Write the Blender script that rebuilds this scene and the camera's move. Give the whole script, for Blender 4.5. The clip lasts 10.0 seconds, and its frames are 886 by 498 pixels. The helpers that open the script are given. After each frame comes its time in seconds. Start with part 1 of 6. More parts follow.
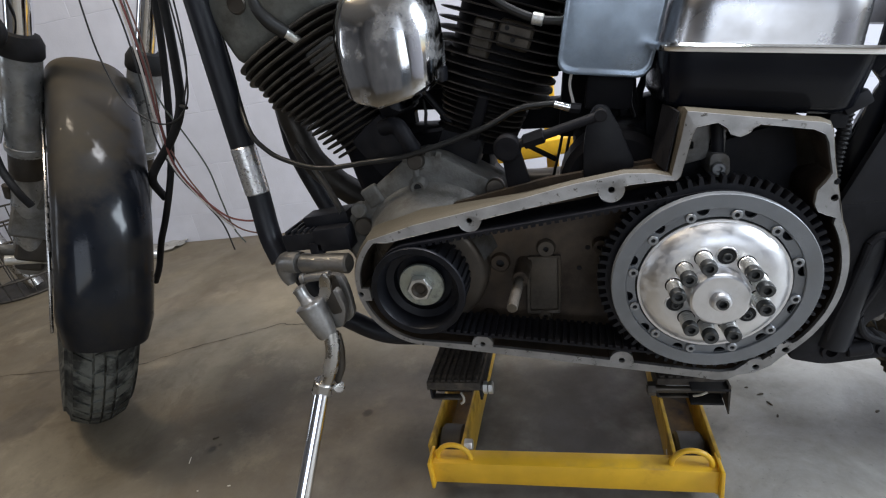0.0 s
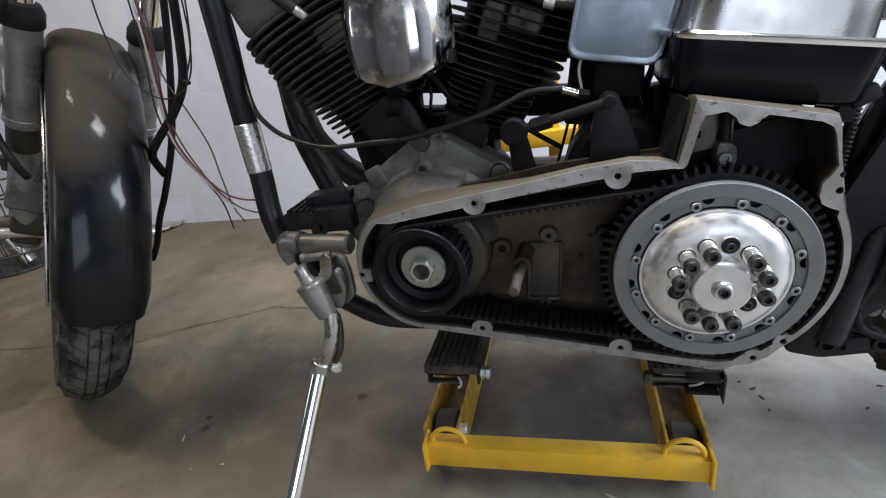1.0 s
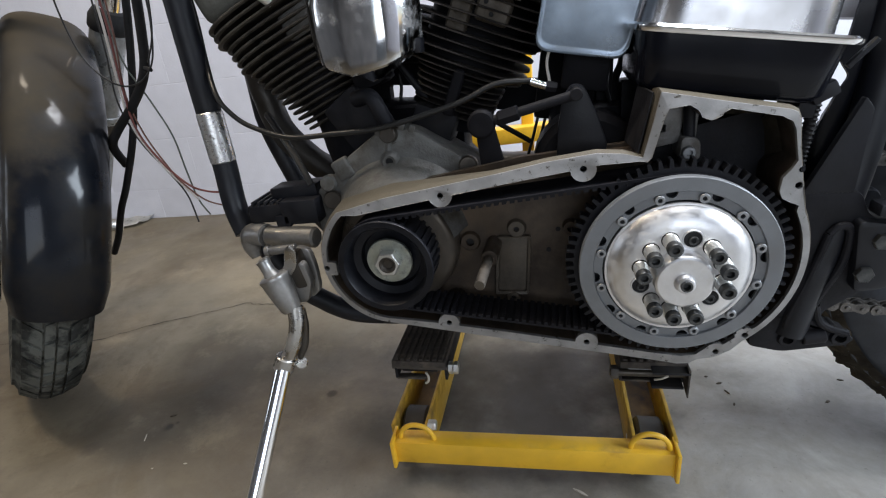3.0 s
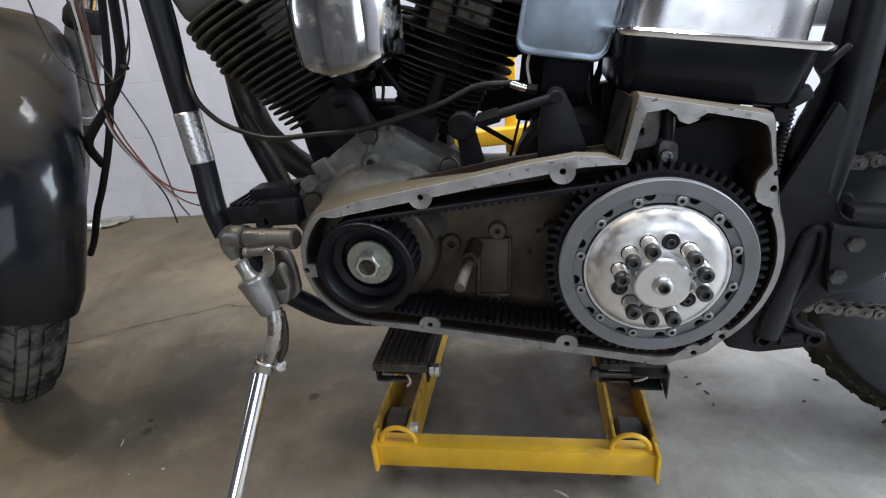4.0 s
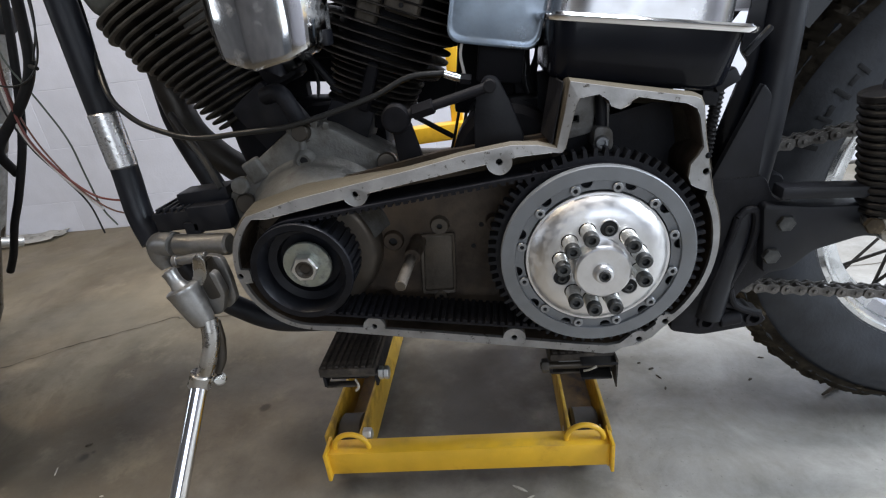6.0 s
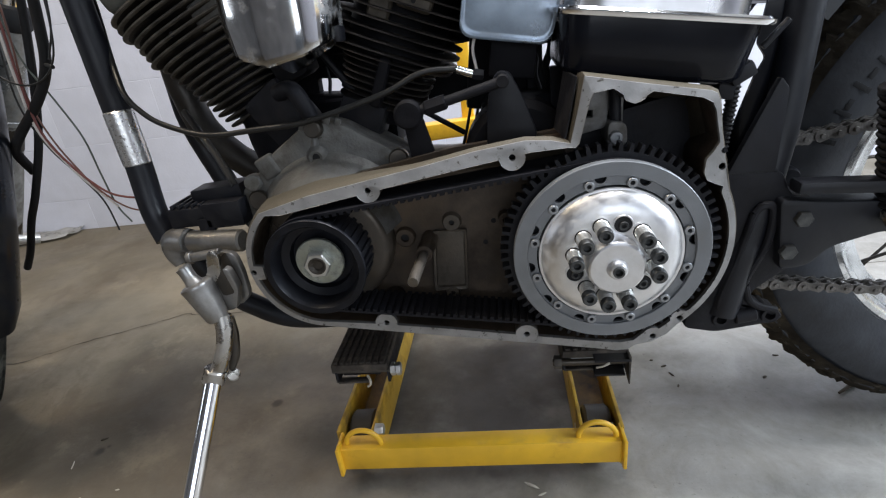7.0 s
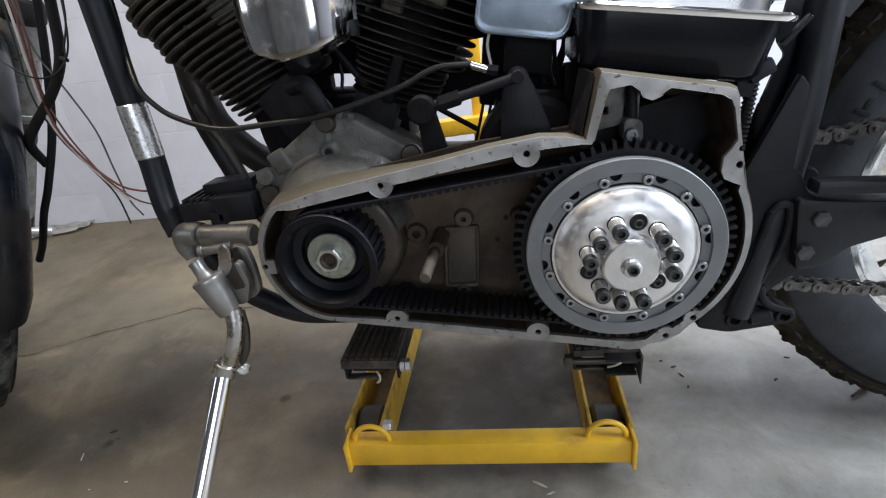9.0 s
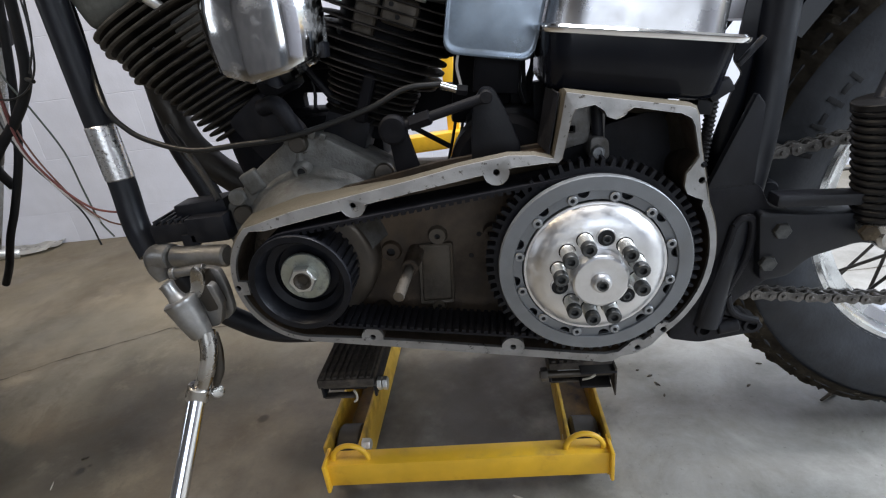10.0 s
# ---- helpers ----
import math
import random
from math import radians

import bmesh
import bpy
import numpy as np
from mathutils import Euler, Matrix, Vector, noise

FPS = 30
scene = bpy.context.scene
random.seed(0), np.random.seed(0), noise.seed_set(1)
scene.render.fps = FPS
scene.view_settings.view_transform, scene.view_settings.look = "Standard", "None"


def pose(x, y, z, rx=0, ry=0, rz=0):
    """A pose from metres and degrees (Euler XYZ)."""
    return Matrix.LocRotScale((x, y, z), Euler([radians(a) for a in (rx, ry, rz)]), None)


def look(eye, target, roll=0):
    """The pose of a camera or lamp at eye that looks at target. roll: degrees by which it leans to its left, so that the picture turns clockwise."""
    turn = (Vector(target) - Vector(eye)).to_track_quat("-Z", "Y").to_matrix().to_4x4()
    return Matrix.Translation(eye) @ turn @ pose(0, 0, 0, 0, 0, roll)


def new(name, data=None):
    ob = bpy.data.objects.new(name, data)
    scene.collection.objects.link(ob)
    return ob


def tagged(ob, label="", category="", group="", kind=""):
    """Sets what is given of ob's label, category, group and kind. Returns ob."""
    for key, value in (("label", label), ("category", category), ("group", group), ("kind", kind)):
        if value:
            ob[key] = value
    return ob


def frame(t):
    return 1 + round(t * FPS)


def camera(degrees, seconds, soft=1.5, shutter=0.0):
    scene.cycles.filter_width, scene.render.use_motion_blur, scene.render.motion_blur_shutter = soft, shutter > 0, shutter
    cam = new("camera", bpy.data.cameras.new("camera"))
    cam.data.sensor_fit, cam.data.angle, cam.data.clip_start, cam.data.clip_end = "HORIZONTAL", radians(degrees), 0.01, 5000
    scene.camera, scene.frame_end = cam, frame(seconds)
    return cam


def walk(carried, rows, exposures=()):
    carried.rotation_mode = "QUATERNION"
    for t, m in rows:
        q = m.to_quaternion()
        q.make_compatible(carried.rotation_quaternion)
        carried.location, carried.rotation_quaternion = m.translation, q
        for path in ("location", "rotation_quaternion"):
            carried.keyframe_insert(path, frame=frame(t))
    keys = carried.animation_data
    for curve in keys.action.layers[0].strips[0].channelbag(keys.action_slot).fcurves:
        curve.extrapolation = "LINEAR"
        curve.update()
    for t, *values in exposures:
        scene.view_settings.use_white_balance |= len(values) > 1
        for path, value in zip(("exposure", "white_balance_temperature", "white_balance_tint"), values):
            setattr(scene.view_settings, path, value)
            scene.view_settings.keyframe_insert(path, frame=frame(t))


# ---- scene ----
cam = camera(82.41, 10.0, 1.2)
# seconds, place, pitch, roll and yaw of the eye
PATH = [
    (0, 0.1797, -0.4971, 0.6340, -22.071, 9.746, 16.305),
    (0.5, 0.1636, -0.5050, 0.6239, -23.192, 8.474, 17.077),
    (1, 0.1701, -0.5026, 0.6253, -23.062, 7.741, 15.811),
    (1.5, 0.1776, -0.4991, 0.6232, -23.009, 7.215, 14.368),
    (2, 0.1813, -0.4960, 0.6207, -23.327, 7.253, 14.146),
    (3.5, 0.1836, -0.4941, 0.6134, -23.533, 5.783, 12.718),
    (4, 0.1887, -0.4915, 0.6142, -23.535, 5.716, 11.697),
    (4.5, 0.1905, -0.4893, 0.6086, -23.861, 5.803, 11.213),
    (5, 0.1987, -0.4850, 0.6069, -22.413, 7.058, 9.572),
    (5.5, 0.2098, -0.4740, 0.6033, -23.469, 6.285, 6.829),
    (7, 0.2060, -0.4739, 0.6013, -24.255, 7.088, 8.324),
    (7.5, 0.2026, -0.4742, 0.5983, -24.237, 6.838, 8.613),
    (8, 0.2018, -0.4736, 0.5983, -24.412, 6.876, 8.702),
    (8.5, 0.2017, -0.4726, 0.5990, -24.302, 6.827, 8.594),
    (9, 0.1988, -0.4734, 0.5988, -24.328, 6.710, 9.034),
    (9.5, 0.1980, -0.4760, 0.6031, -23.758, 6.174, 8.578),
    (10, 0.2090, -0.4730, 0.6061, -23.365, 6.881, 6.713),
]
walk(cam, [(t, pose(x, y, z, 90, 0, yaw) @ pose(0, 0, 0, pitch, 0, 0) @ pose(0, 0, 0, 0, 0, -roll)) for t, x, y, z, pitch, roll, yaw in PATH], [(0, -0.16), (1.5, -0.10), (3.5, 0.0), (10, 0.0)])

# ---- light ----
world = bpy.data.worlds.new("world")
scene.world = world
world.use_nodes = True
wn = world.node_tree.nodes
sky = wn.new("ShaderNodeTexSky")
sky.sky_type = "NISHITA"
sky.sun_disc = False
sky.sun_elevation, sky.sun_rotation = radians(40), radians(120)
wn["Background"].inputs["Strength"].default_value = 0.10
world.node_tree.links.new(sky.outputs["Color"], wn["Background"].inputs["Color"])


def area_lamp(name, eye, target, wide, high, power, color):
    data = bpy.data.lights.new(name, "AREA")
    data.shape, data.size, data.size_y = "RECTANGLE", wide, high
    data.energy, data.color = power, color
    lamp = new(name, data)
    lamp.matrix_world = look(eye, target)
    return lamp


# daylight through the doors and the window, and two top lights added under the ceiling
area_lamp("side_door_daylight", (3.12, -0.10, 1.72), (0.9, -0.1, 0.0), 1.9, 1.1, 165, (0.79, 0.89, 1.0))
area_lamp("front_door_daylight", (1.05, -3.34, 1.22), (0.5, 0.0, 0.70), 2.3, 1.6, 29, (0.83, 0.89, 1.0))
area_lamp("west_window_daylight", (-4.02, -1.30, 1.45), (0.0, -0.2, 0.5), 0.9, 1.1, 9, (0.86, 0.91, 1.0))
area_lamp("tube_light_east", (0.70, 0.14, 2.70), (0.70, 0.14, 0.0), 1.1, 0.30, 74, (0.93, 0.95, 1.0))
area_lamp("tube_light_west", (-0.80, -0.10, 2.70), (-0.80, -0.10, 0.0), 0.5, 0.22, 27, (1.0, 0.86, 0.69))
bulb = bpy.data.lights.new("bulb_light", "POINT")
bulb.energy, bulb.color, bulb.shadow_soft_size = 12, (1.0, 0.80, 0.52), 0.04
new("bulb_light", bulb).location = (-1.55, -0.35, 2.42)


# ---- materials ----
def nodes_of(name):
    m = bpy.data.materials.new(name)
    m.use_nodes = True
    return m, m.node_tree.nodes, m.node_tree.links, m.node_tree.nodes["Principled BSDF"]


def shade(color, k):
    return (min(color[0] * k, 1.0), min(color[1] * k, 1.0), min(color[2] * k, 1.0), 1.0)


def ramp(n, low, high, a=(0, 0, 0, 1), b=(1, 1, 1, 1)):
    r = n.new("ShaderNodeValToRGB")
    r.color_ramp.elements[0].position, r.color_ramp.elements[1].position = low, high
    r.color_ramp.elements[0].color, r.color_ramp.elements[1].color = a, b
    return r


def material(name, color, rough=0.5, metal=0.0, vary=0.25, scale=25.0, dirt=None, dirt_low=0.5, dirt_high=0.75,
             dirt_scale=9.0, dirt_rough=0.85, bump=0.1, bump_scale=300.0, coat=0.0, piece=0.0, up_dust=None, spec=0.5):
    """Grain at a fine scale, stains at a coarse one, relief, and dust on what faces up."""
    m, n, l, b = nodes_of(name)
    tc = n.new("ShaderNodeTexCoord")
    fine = n.new("ShaderNodeTexNoise")
    fine.inputs["Scale"].default_value, fine.inputs["Detail"].default_value = scale, 6
    l.new(tc.outputs["Object"], fine.inputs["Vector"])
    r1 = ramp(n, 0.3, 0.7, shade(color, 1 - vary), shade(color, 1 + vary))
    l.new(fine.outputs["Fac"], r1.inputs["Fac"])
    out = r1.outputs["Color"]
    if piece:
        info = n.new("ShaderNodeObjectInfo")
        mix = n.new("ShaderNodeMix")
        mix.data_type, mix.blend_type = "RGBA", "MULTIPLY"
        rp = ramp(n, 0.0, 1.0, (1 - piece, 1 - piece, 1 - piece, 1), (1, 1, 1, 1))
        l.new(info.outputs["Random"], rp.inputs["Fac"])
        mix.inputs["Factor"].default_value = 1.0
        l.new(out, mix.inputs["A"])
        l.new(rp.outputs["Color"], mix.inputs["B"])
        out = mix.outputs["Result"]
    b.inputs["Metallic"].default_value = metal
    b.inputs["Specular IOR Level"].default_value = spec
    b.inputs["Coat Weight"].default_value = coat
    b.inputs["Coat Roughness"].default_value = 0.06
    rr = ramp(n, 0.3, 0.75, (rough * 0.75,) * 3 + (1,), (min(rough * 1.3, 1),) * 3 + (1,))
    coarse = n.new("ShaderNodeTexNoise")
    coarse.inputs["Scale"].default_value, coarse.inputs["Detail"].default_value = dirt_scale, 8
    coarse.inputs["Roughness"].default_value = 0.65
    l.new(tc.outputs["Object"], coarse.inputs["Vector"])
    l.new(coarse.outputs["Fac"], rr.inputs["Fac"])
    rough_out = rr.outputs["Color"]
    masks = []
    if dirt:
        rd = ramp(n, dirt_low, dirt_high)
        l.new(coarse.outputs["Fac"], rd.inputs["Fac"])
        masks.append((rd.outputs["Color"], dirt, dirt_rough))
    if up_dust:
        geo = n.new("ShaderNodeNewGeometry")
        sep = n.new("ShaderNodeSeparateXYZ")
        l.new(geo.outputs["Normal"], sep.inputs["Vector"])
        add = n.new("ShaderNodeMath")
        add.operation = "MULTIPLY_ADD"
        l.new(coarse.outputs["Fac"], add.inputs[0])
        add.inputs[1].default_value = 0.5
        half = n.new("ShaderNodeMath")
        half.operation = "MULTIPLY"
        half.inputs[1].default_value = 0.5
        l.new(sep.outputs["Z"], half.inputs[0])
        l.new(half.outputs["Value"], add.inputs[2])
        top = up_dust[3] if len(up_dust) > 3 else 1.0
        ru = ramp(n, up_dust[1] * 0.5, up_dust[2] * 0.5, (0, 0, 0, 1), (top, top, top, 1))
        l.new(add.outputs["Value"], ru.inputs["Fac"])
        masks.append((ru.outputs["Color"], up_dust[0], up_dust[4] if len(up_dust) > 4 else 0.9))
    for mask, tone, tone_rough in masks:
        if coat:
            bare = n.new("ShaderNodeMath")
            bare.operation = "MULTIPLY_ADD"
            bare.use_clamp = True
            l.new(mask, bare.inputs[0])
            bare.inputs[1].default_value = -coat * 1.3
            if b.inputs["Coat Weight"].is_linked:
                l.new(b.inputs["Coat Weight"].links[0].from_socket, bare.inputs[2])
            else:
                bare.inputs[2].default_value = coat
            l.new(bare.outputs["Value"], b.inputs["Coat Weight"])
        mix = n.new("ShaderNodeMix")
        mix.data_type = "RGBA"
        l.new(mask, mix.inputs["Factor"])
        l.new(out, mix.inputs["A"])
        mix.inputs["B"].default_value = (*tone, 1)
        out = mix.outputs["Result"]
        mr = n.new("ShaderNodeMix")
        mr.data_type = "RGBA"
        l.new(mask, mr.inputs["Factor"])
        l.new(rough_out, mr.inputs["A"])
        mr.inputs["B"].default_value = (tone_rough,) * 3 + (1,)
        rough_out = mr.outputs["Result"]
        if metal > 0.3:
            mm = n.new("ShaderNodeMath")
            mm.operation = "MULTIPLY_ADD"
            l.new(mask, mm.inputs[0])
            mm.inputs[1].default_value = -metal
            if b.inputs["Metallic"].is_linked:
                l.new(b.inputs["Metallic"].links[0].from_socket, mm.inputs[2])
            else:
                mm.inputs[2].default_value = metal
            mm.use_clamp = True
            l.new(mm.outputs["Value"], b.inputs["Metallic"])
    l.new(out, b.inputs["Base Color"])
    l.new(rough_out, b.inputs["Roughness"])
    if bump:
        grain = n.new("ShaderNodeTexNoise")
        grain.inputs["Scale"].default_value, grain.inputs["Detail"].default_value = bump_scale, 4
        l.new(tc.outputs["Object"], grain.inputs["Vector"])
        bp = n.new("ShaderNodeBump")
        bp.inputs["Strength"].default_value, bp.inputs["Distance"].default_value = bump, 0.001
        l.new(grain.outputs["Fac"], bp.inputs["Height"])
        l.new(bp.outputs["Normal"], b.inputs["Normal"])
    return m


M = {
    "rim_alu": material("machined_aluminium", (0.262, 0.258, 0.256), 0.45, 0.35, 0.20, 45, (0.050, 0.043, 0.036), 0.600, 0.660, 150, bump=0.18, bump_scale=420),
    "cast_alu": material("cast_aluminium", (0.078, 0.066, 0.048), 0.55, 0.25, 0.25, 40, (0.050, 0.038, 0.026), 0.45, 0.68, 14, bump=0.7, bump_scale=420, up_dust=((0.094, 0.080, 0.055), 0.8, 1.5, 0.8, 0.6)),
    "inner_cast": material("oily_inner_casting", (0.066, 0.046, 0.030), 0.38, 0.15, 0.50, 22, (0.026, 0.018, 0.012), 0.43, 0.64, 9, bump=0.3, bump_scale=380),
    "pocket": material("dull_pocket_casting", (0.085, 0.070, 0.054), 0.42, 0.2, 0.3, 40, (0.045, 0.036, 0.027), 0.48, 0.7, 18, bump=0.4, bump_scale=350),
    "cover_alu": material("weathered_crankcase", (0.126, 0.126, 0.121), 0.58, 0.3, 0.30, 35, (0.058, 0.050, 0.038), 0.46, 0.68, 20, bump=0.7, bump_scale=350),
    "bracket_alu": material("cleaner_cast_bracket", (0.190, 0.188, 0.184), 0.52, 0.3, 0.25, 35, (0.090, 0.080, 0.066), 0.48, 0.70, 20, bump=0.5, bump_scale=350),
    "black_iron": material("black_engine_paint", (0.0110, 0.0112, 0.0142), 0.55, 0.0, 0.4, 40, (0.024, 0.021, 0.019), 0.54, 0.82, 16, bump=0.4, bump_scale=260, up_dust=((0.036, 0.032, 0.025), 1.3, 2.0), spec=0.18),
    "fin": material("sooty_cylinder_fin", (0.018, 0.0162, 0.0156), 0.6, 0.0, 0.4, 60, (0.066, 0.058, 0.048), 0.50, 0.70, 8, bump=0.4, bump_scale=300, piece=0.25, spec=0.12),
    "fin_edge": material("worn_fin_edge", (0.135, 0.121, 0.104), 0.5, 0.1, 0.45, 30, (0.030, 0.026, 0.023), 0.50, 0.68, 7, bump=0.4, bump_scale=300, piece=0.35, spec=0.3),
    # darker copy of the fin edge, painting the shade on the rear cylinder
    "rear_edge": material("sooty_fin_edge", (0.115, 0.100, 0.088), 0.5, 0.1, 0.45, 30, (0.018, 0.016, 0.015), 0.47, 0.62, 7, bump=0.4, bump_scale=300, piece=0.55, spec=0.25),
    # blacker than black_iron: shade between engine and frame put into the colour
    "oily_black": material("oily_black_paint", (0.0086, 0.0084, 0.0104), 0.6, 0.0, 0.4, 30, (0.014, 0.0125, 0.012), 0.55, 0.8, 14, bump=0.3, bump_scale=220, spec=0.10),
    "head_alu": material("dusty_cylinder_head", (0.120, 0.122, 0.110), 0.6, 0.2, 0.3, 30, (0.050, 0.045, 0.037), 0.44, 0.66, 16, bump=0.5, bump_scale=300),
    "gloss_black": material("gloss_black_paint", (0.0066, 0.0074, 0.0112), 0.2, 0.0, 0.2, 20, (0.010, 0.0098, 0.010), 0.6, 0.85, 18, 0.5, bump=0.05, bump_scale=120, coat=0.10, spec=0.16),
    "frame_black": material("frame_black_paint", (0.0084, 0.0094, 0.0134), 0.46, 0.0, 0.3, 30, (0.016, 0.0155, 0.016), 0.56, 0.8, 14, bump=0.12, bump_scale=200, spec=0.32),
    "satin_black": material("satin_black_plastic", (0.0092, 0.0098, 0.0134), 0.45, 0.0, 0.25, 40, (0.020, 0.018, 0.017), 0.55, 0.8, 20, bump=0.2, bump_scale=250, spec=0.25),
    "fender_black": material("dusty_fender_paint", (0.0040, 0.0052, 0.0080), 0.30, 0.0, 0.2, 25, (0.018, 0.015, 0.011), 0.50, 0.72, 9, 0.75, bump=0.02, bump_scale=60, coat=0.36, spec=0.10, up_dust=((0.062, 0.052, 0.037), 0.84, 1.50, 0.95, 1.0)),
    "chrome": material("chrome_plating", (0.80, 0.80, 0.81), 0.08, 1.0, 0.03, 30, (0.45, 0.42, 0.38), 0.68, 0.85, 22, 0.3, bump=0.02, bump_scale=60),
    "horn_chrome": material("dusty_horn_chrome", (0.66, 0.66, 0.67), 0.10, 1.0, 0.05, 30, (0.26, 0.245, 0.225), 0.50, 0.74, 20, 0.35, bump=0.04, bump_scale=70),
    "old_chrome": material("worn_chrome", (0.42, 0.41, 0.395), 0.26, 1.0, 0.10, 50, (0.22, 0.20, 0.17), 0.50, 0.80, 30, 0.5, bump=0.12, bump_scale=260),
    "pitted_chrome": material("pitted_chrome_band", (0.74, 0.74, 0.75), 0.30, 0.9, 0.08, 60, (0.12, 0.105, 0.095), 0.60, 0.66, 170, 0.6, bump=0.2, bump_scale=300),
    "polished": material("polished_aluminium", (0.70, 0.70, 0.715), 0.38, 1.0, 0.07, 120, (0.58, 0.57, 0.55), 0.50, 0.72, 60, 0.46, bump=0.10, bump_scale=260),
    # blue base and patches paint a reflection into the cover's colour
    "satin_plate": material("bright_side_cover", (0.255, 0.295, 0.345), 0.28, 1.0, 0.04, 5, (0.23, 0.29, 0.37), 0.46, 0.62, 5, 0.20, bump=0.0),
    "grey_steel": material("bead_blasted_steel", (0.196, 0.206, 0.220), 0.5, 0.55, 0.08, 80, (0.16, 0.158, 0.155), 0.5, 0.8, 20, bump=0.2, bump_scale=700),
    "dark_steel": material("black_oxide_steel", (0.0100, 0.0106, 0.0138), 0.40, 0.1, 0.3, 60, (0.018, 0.018, 0.021), 0.55, 0.8, 30, bump=0.2, bump_scale=400, spec=0.2),
    "leg_chrome": material("bright_stand_leg", (0.84, 0.845, 0.86), 0.07, 1.0, 0.03, 30, (0.60, 0.58, 0.55), 0.66, 0.85, 22, 0.25, bump=0.02, bump_scale=90),
    "lid": material("brushed_battery_lid", (0.50, 0.50, 0.52), 0.26, 1.0, 0.05, 6, (0.40, 0.39, 0.38), 0.55, 0.8, 5, 0.35, bump=0.02, bump_scale=60),
    "screw_steel": material("worn_black_screw", (0.045, 0.047, 0.048), 0.42, 0.5, 0.3, 80, (0.11, 0.11, 0.105), 0.5, 0.75, 60, bump=0.2, bump_scale=400),
    "drum": material("oily_steel_drum", (0.085, 0.070, 0.055), 0.30, 0.55, 0.25, 20, (0.030, 0.024, 0.018), 0.44, 0.68, 10, bump=0.08, bump_scale=200),
    "stand_steel": material("worn_nickel_plating", (0.275, 0.272, 0.268), 0.34, 0.85, 0.12, 40, (0.135, 0.125, 0.112), 0.45, 0.72, 24, 0.5, bump=0.15, bump_scale=260),
    "boss_steel": material("dull_boss_steel", (0.29, 0.30, 0.315), 0.42, 0.7, 0.15, 90, (0.20, 0.195, 0.185), 0.5, 0.75, 40, bump=0.2, bump_scale=400),
    "pin_steel": material("oily_pin_steel", (0.13, 0.115, 0.098), 0.36, 0.8, 0.2, 40, (0.05, 0.042, 0.034), 0.46, 0.7, 20, bump=0.15, bump_scale=300),
    "pipe": material("sooty_exhaust_pipe", (0.066, 0.056, 0.045), 0.32, 0.8, 0.3, 18, (0.022, 0.019, 0.016), 0.45, 0.68, 9, bump=0.15, bump_scale=200),
    "soot_pipe": material("sooty_black_exhaust", (0.034, 0.029, 0.024), 0.42, 0.6, 0.4, 18, (0.012, 0.011, 0.010), 0.42, 0.62, 9, bump=0.25, bump_scale=200),
    "pad": material("dirty_pad_rubber", (0.048, 0.042, 0.037), 0.8, 0.0, 0.5, 60, (0.095, 0.080, 0.066), 0.46, 0.64, 45, bump=0.8, bump_scale=180, spec=0.12),
    "zinc": material("zinc_plated_steel", (0.62, 0.62, 0.60), 0.34, 0.8, 0.12, 70, (0.30, 0.26, 0.20), 0.56, 0.78, 60, bump=0.2, bump_scale=400),
    "nut_zinc": material("greenish_zinc_washer", (0.40, 0.43, 0.39), 0.38, 0.75, 0.18, 90, (0.16, 0.16, 0.14), 0.50, 0.66, 55, bump=0.2, bump_scale=400),
    "rubber": material("black_rubber", (0.0105, 0.0107, 0.0122), 0.7, 0.0, 0.25, 50, (0.022, 0.020, 0.018), 0.5, 0.8, 20, bump=0.3, bump_scale=300, spec=0.3),
    "tyre": material("weathered_tyre", (0.0245, 0.0272, 0.0335), 0.55, 0.0, 0.25, 40, (0.044, 0.043, 0.042), 0.54, 0.78, 11, bump=0.35, bump_scale=200, spec=0.32),
    "dusty_tyre": material("dusty_tyre_tread", (0.026, 0.027, 0.025), 0.85, 0.0, 0.6, 45, (0.105, 0.107, 0.095), 0.46, 0.58, 24, bump=0.8, bump_scale=120, spec=0.2),
    "mud": material("dried_mud", (0.050, 0.041, 0.030), 0.95, 0.0, 0.5, 60, (0.150, 0.125, 0.090), 0.58, 0.70, 30, bump=0.8, bump_scale=200, spec=0.2),
    "belt": material("toothed_belt_rubber", (0.0090, 0.0090, 0.0118), 0.55, 0.0, 0.2, 60, (0.016, 0.016, 0.019), 0.5, 0.8, 25, bump=0.2, bump_scale=300, spec=0.16),
    "yellow": material("yellow_enamel", (0.71, 0.41, 0.026), 0.36, 0.0, 0.12, 20, (0.50, 0.26, 0.02), 0.58, 0.78, 14, 0.6, bump=0.12, bump_scale=110, up_dust=((0.40, 0.27, 0.10), 1.50, 2.1)),
    # darker yellows for the rail walls, rail floors and lift arms
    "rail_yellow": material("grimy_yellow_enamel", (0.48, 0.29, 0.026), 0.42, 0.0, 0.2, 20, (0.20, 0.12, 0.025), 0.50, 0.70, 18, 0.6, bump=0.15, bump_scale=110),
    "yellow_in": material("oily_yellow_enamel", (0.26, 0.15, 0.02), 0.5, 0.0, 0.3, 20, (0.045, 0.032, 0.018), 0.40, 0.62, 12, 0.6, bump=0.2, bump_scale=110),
    "roller": material("dark_roller", (0.050, 0.044, 0.038), 0.6, 0.1, 0.3, 40, (0.11, 0.095, 0.075), 0.5, 0.8, 20, bump=0.3, bump_scale=200),
    "fork_alu": material("grey_fork_slider", (0.30, 0.31, 0.315), 0.30, 0.65, 0.15, 25, (0.110, 0.098, 0.080), 0.46, 0.68, 16, bump=0.10, bump_scale=250),
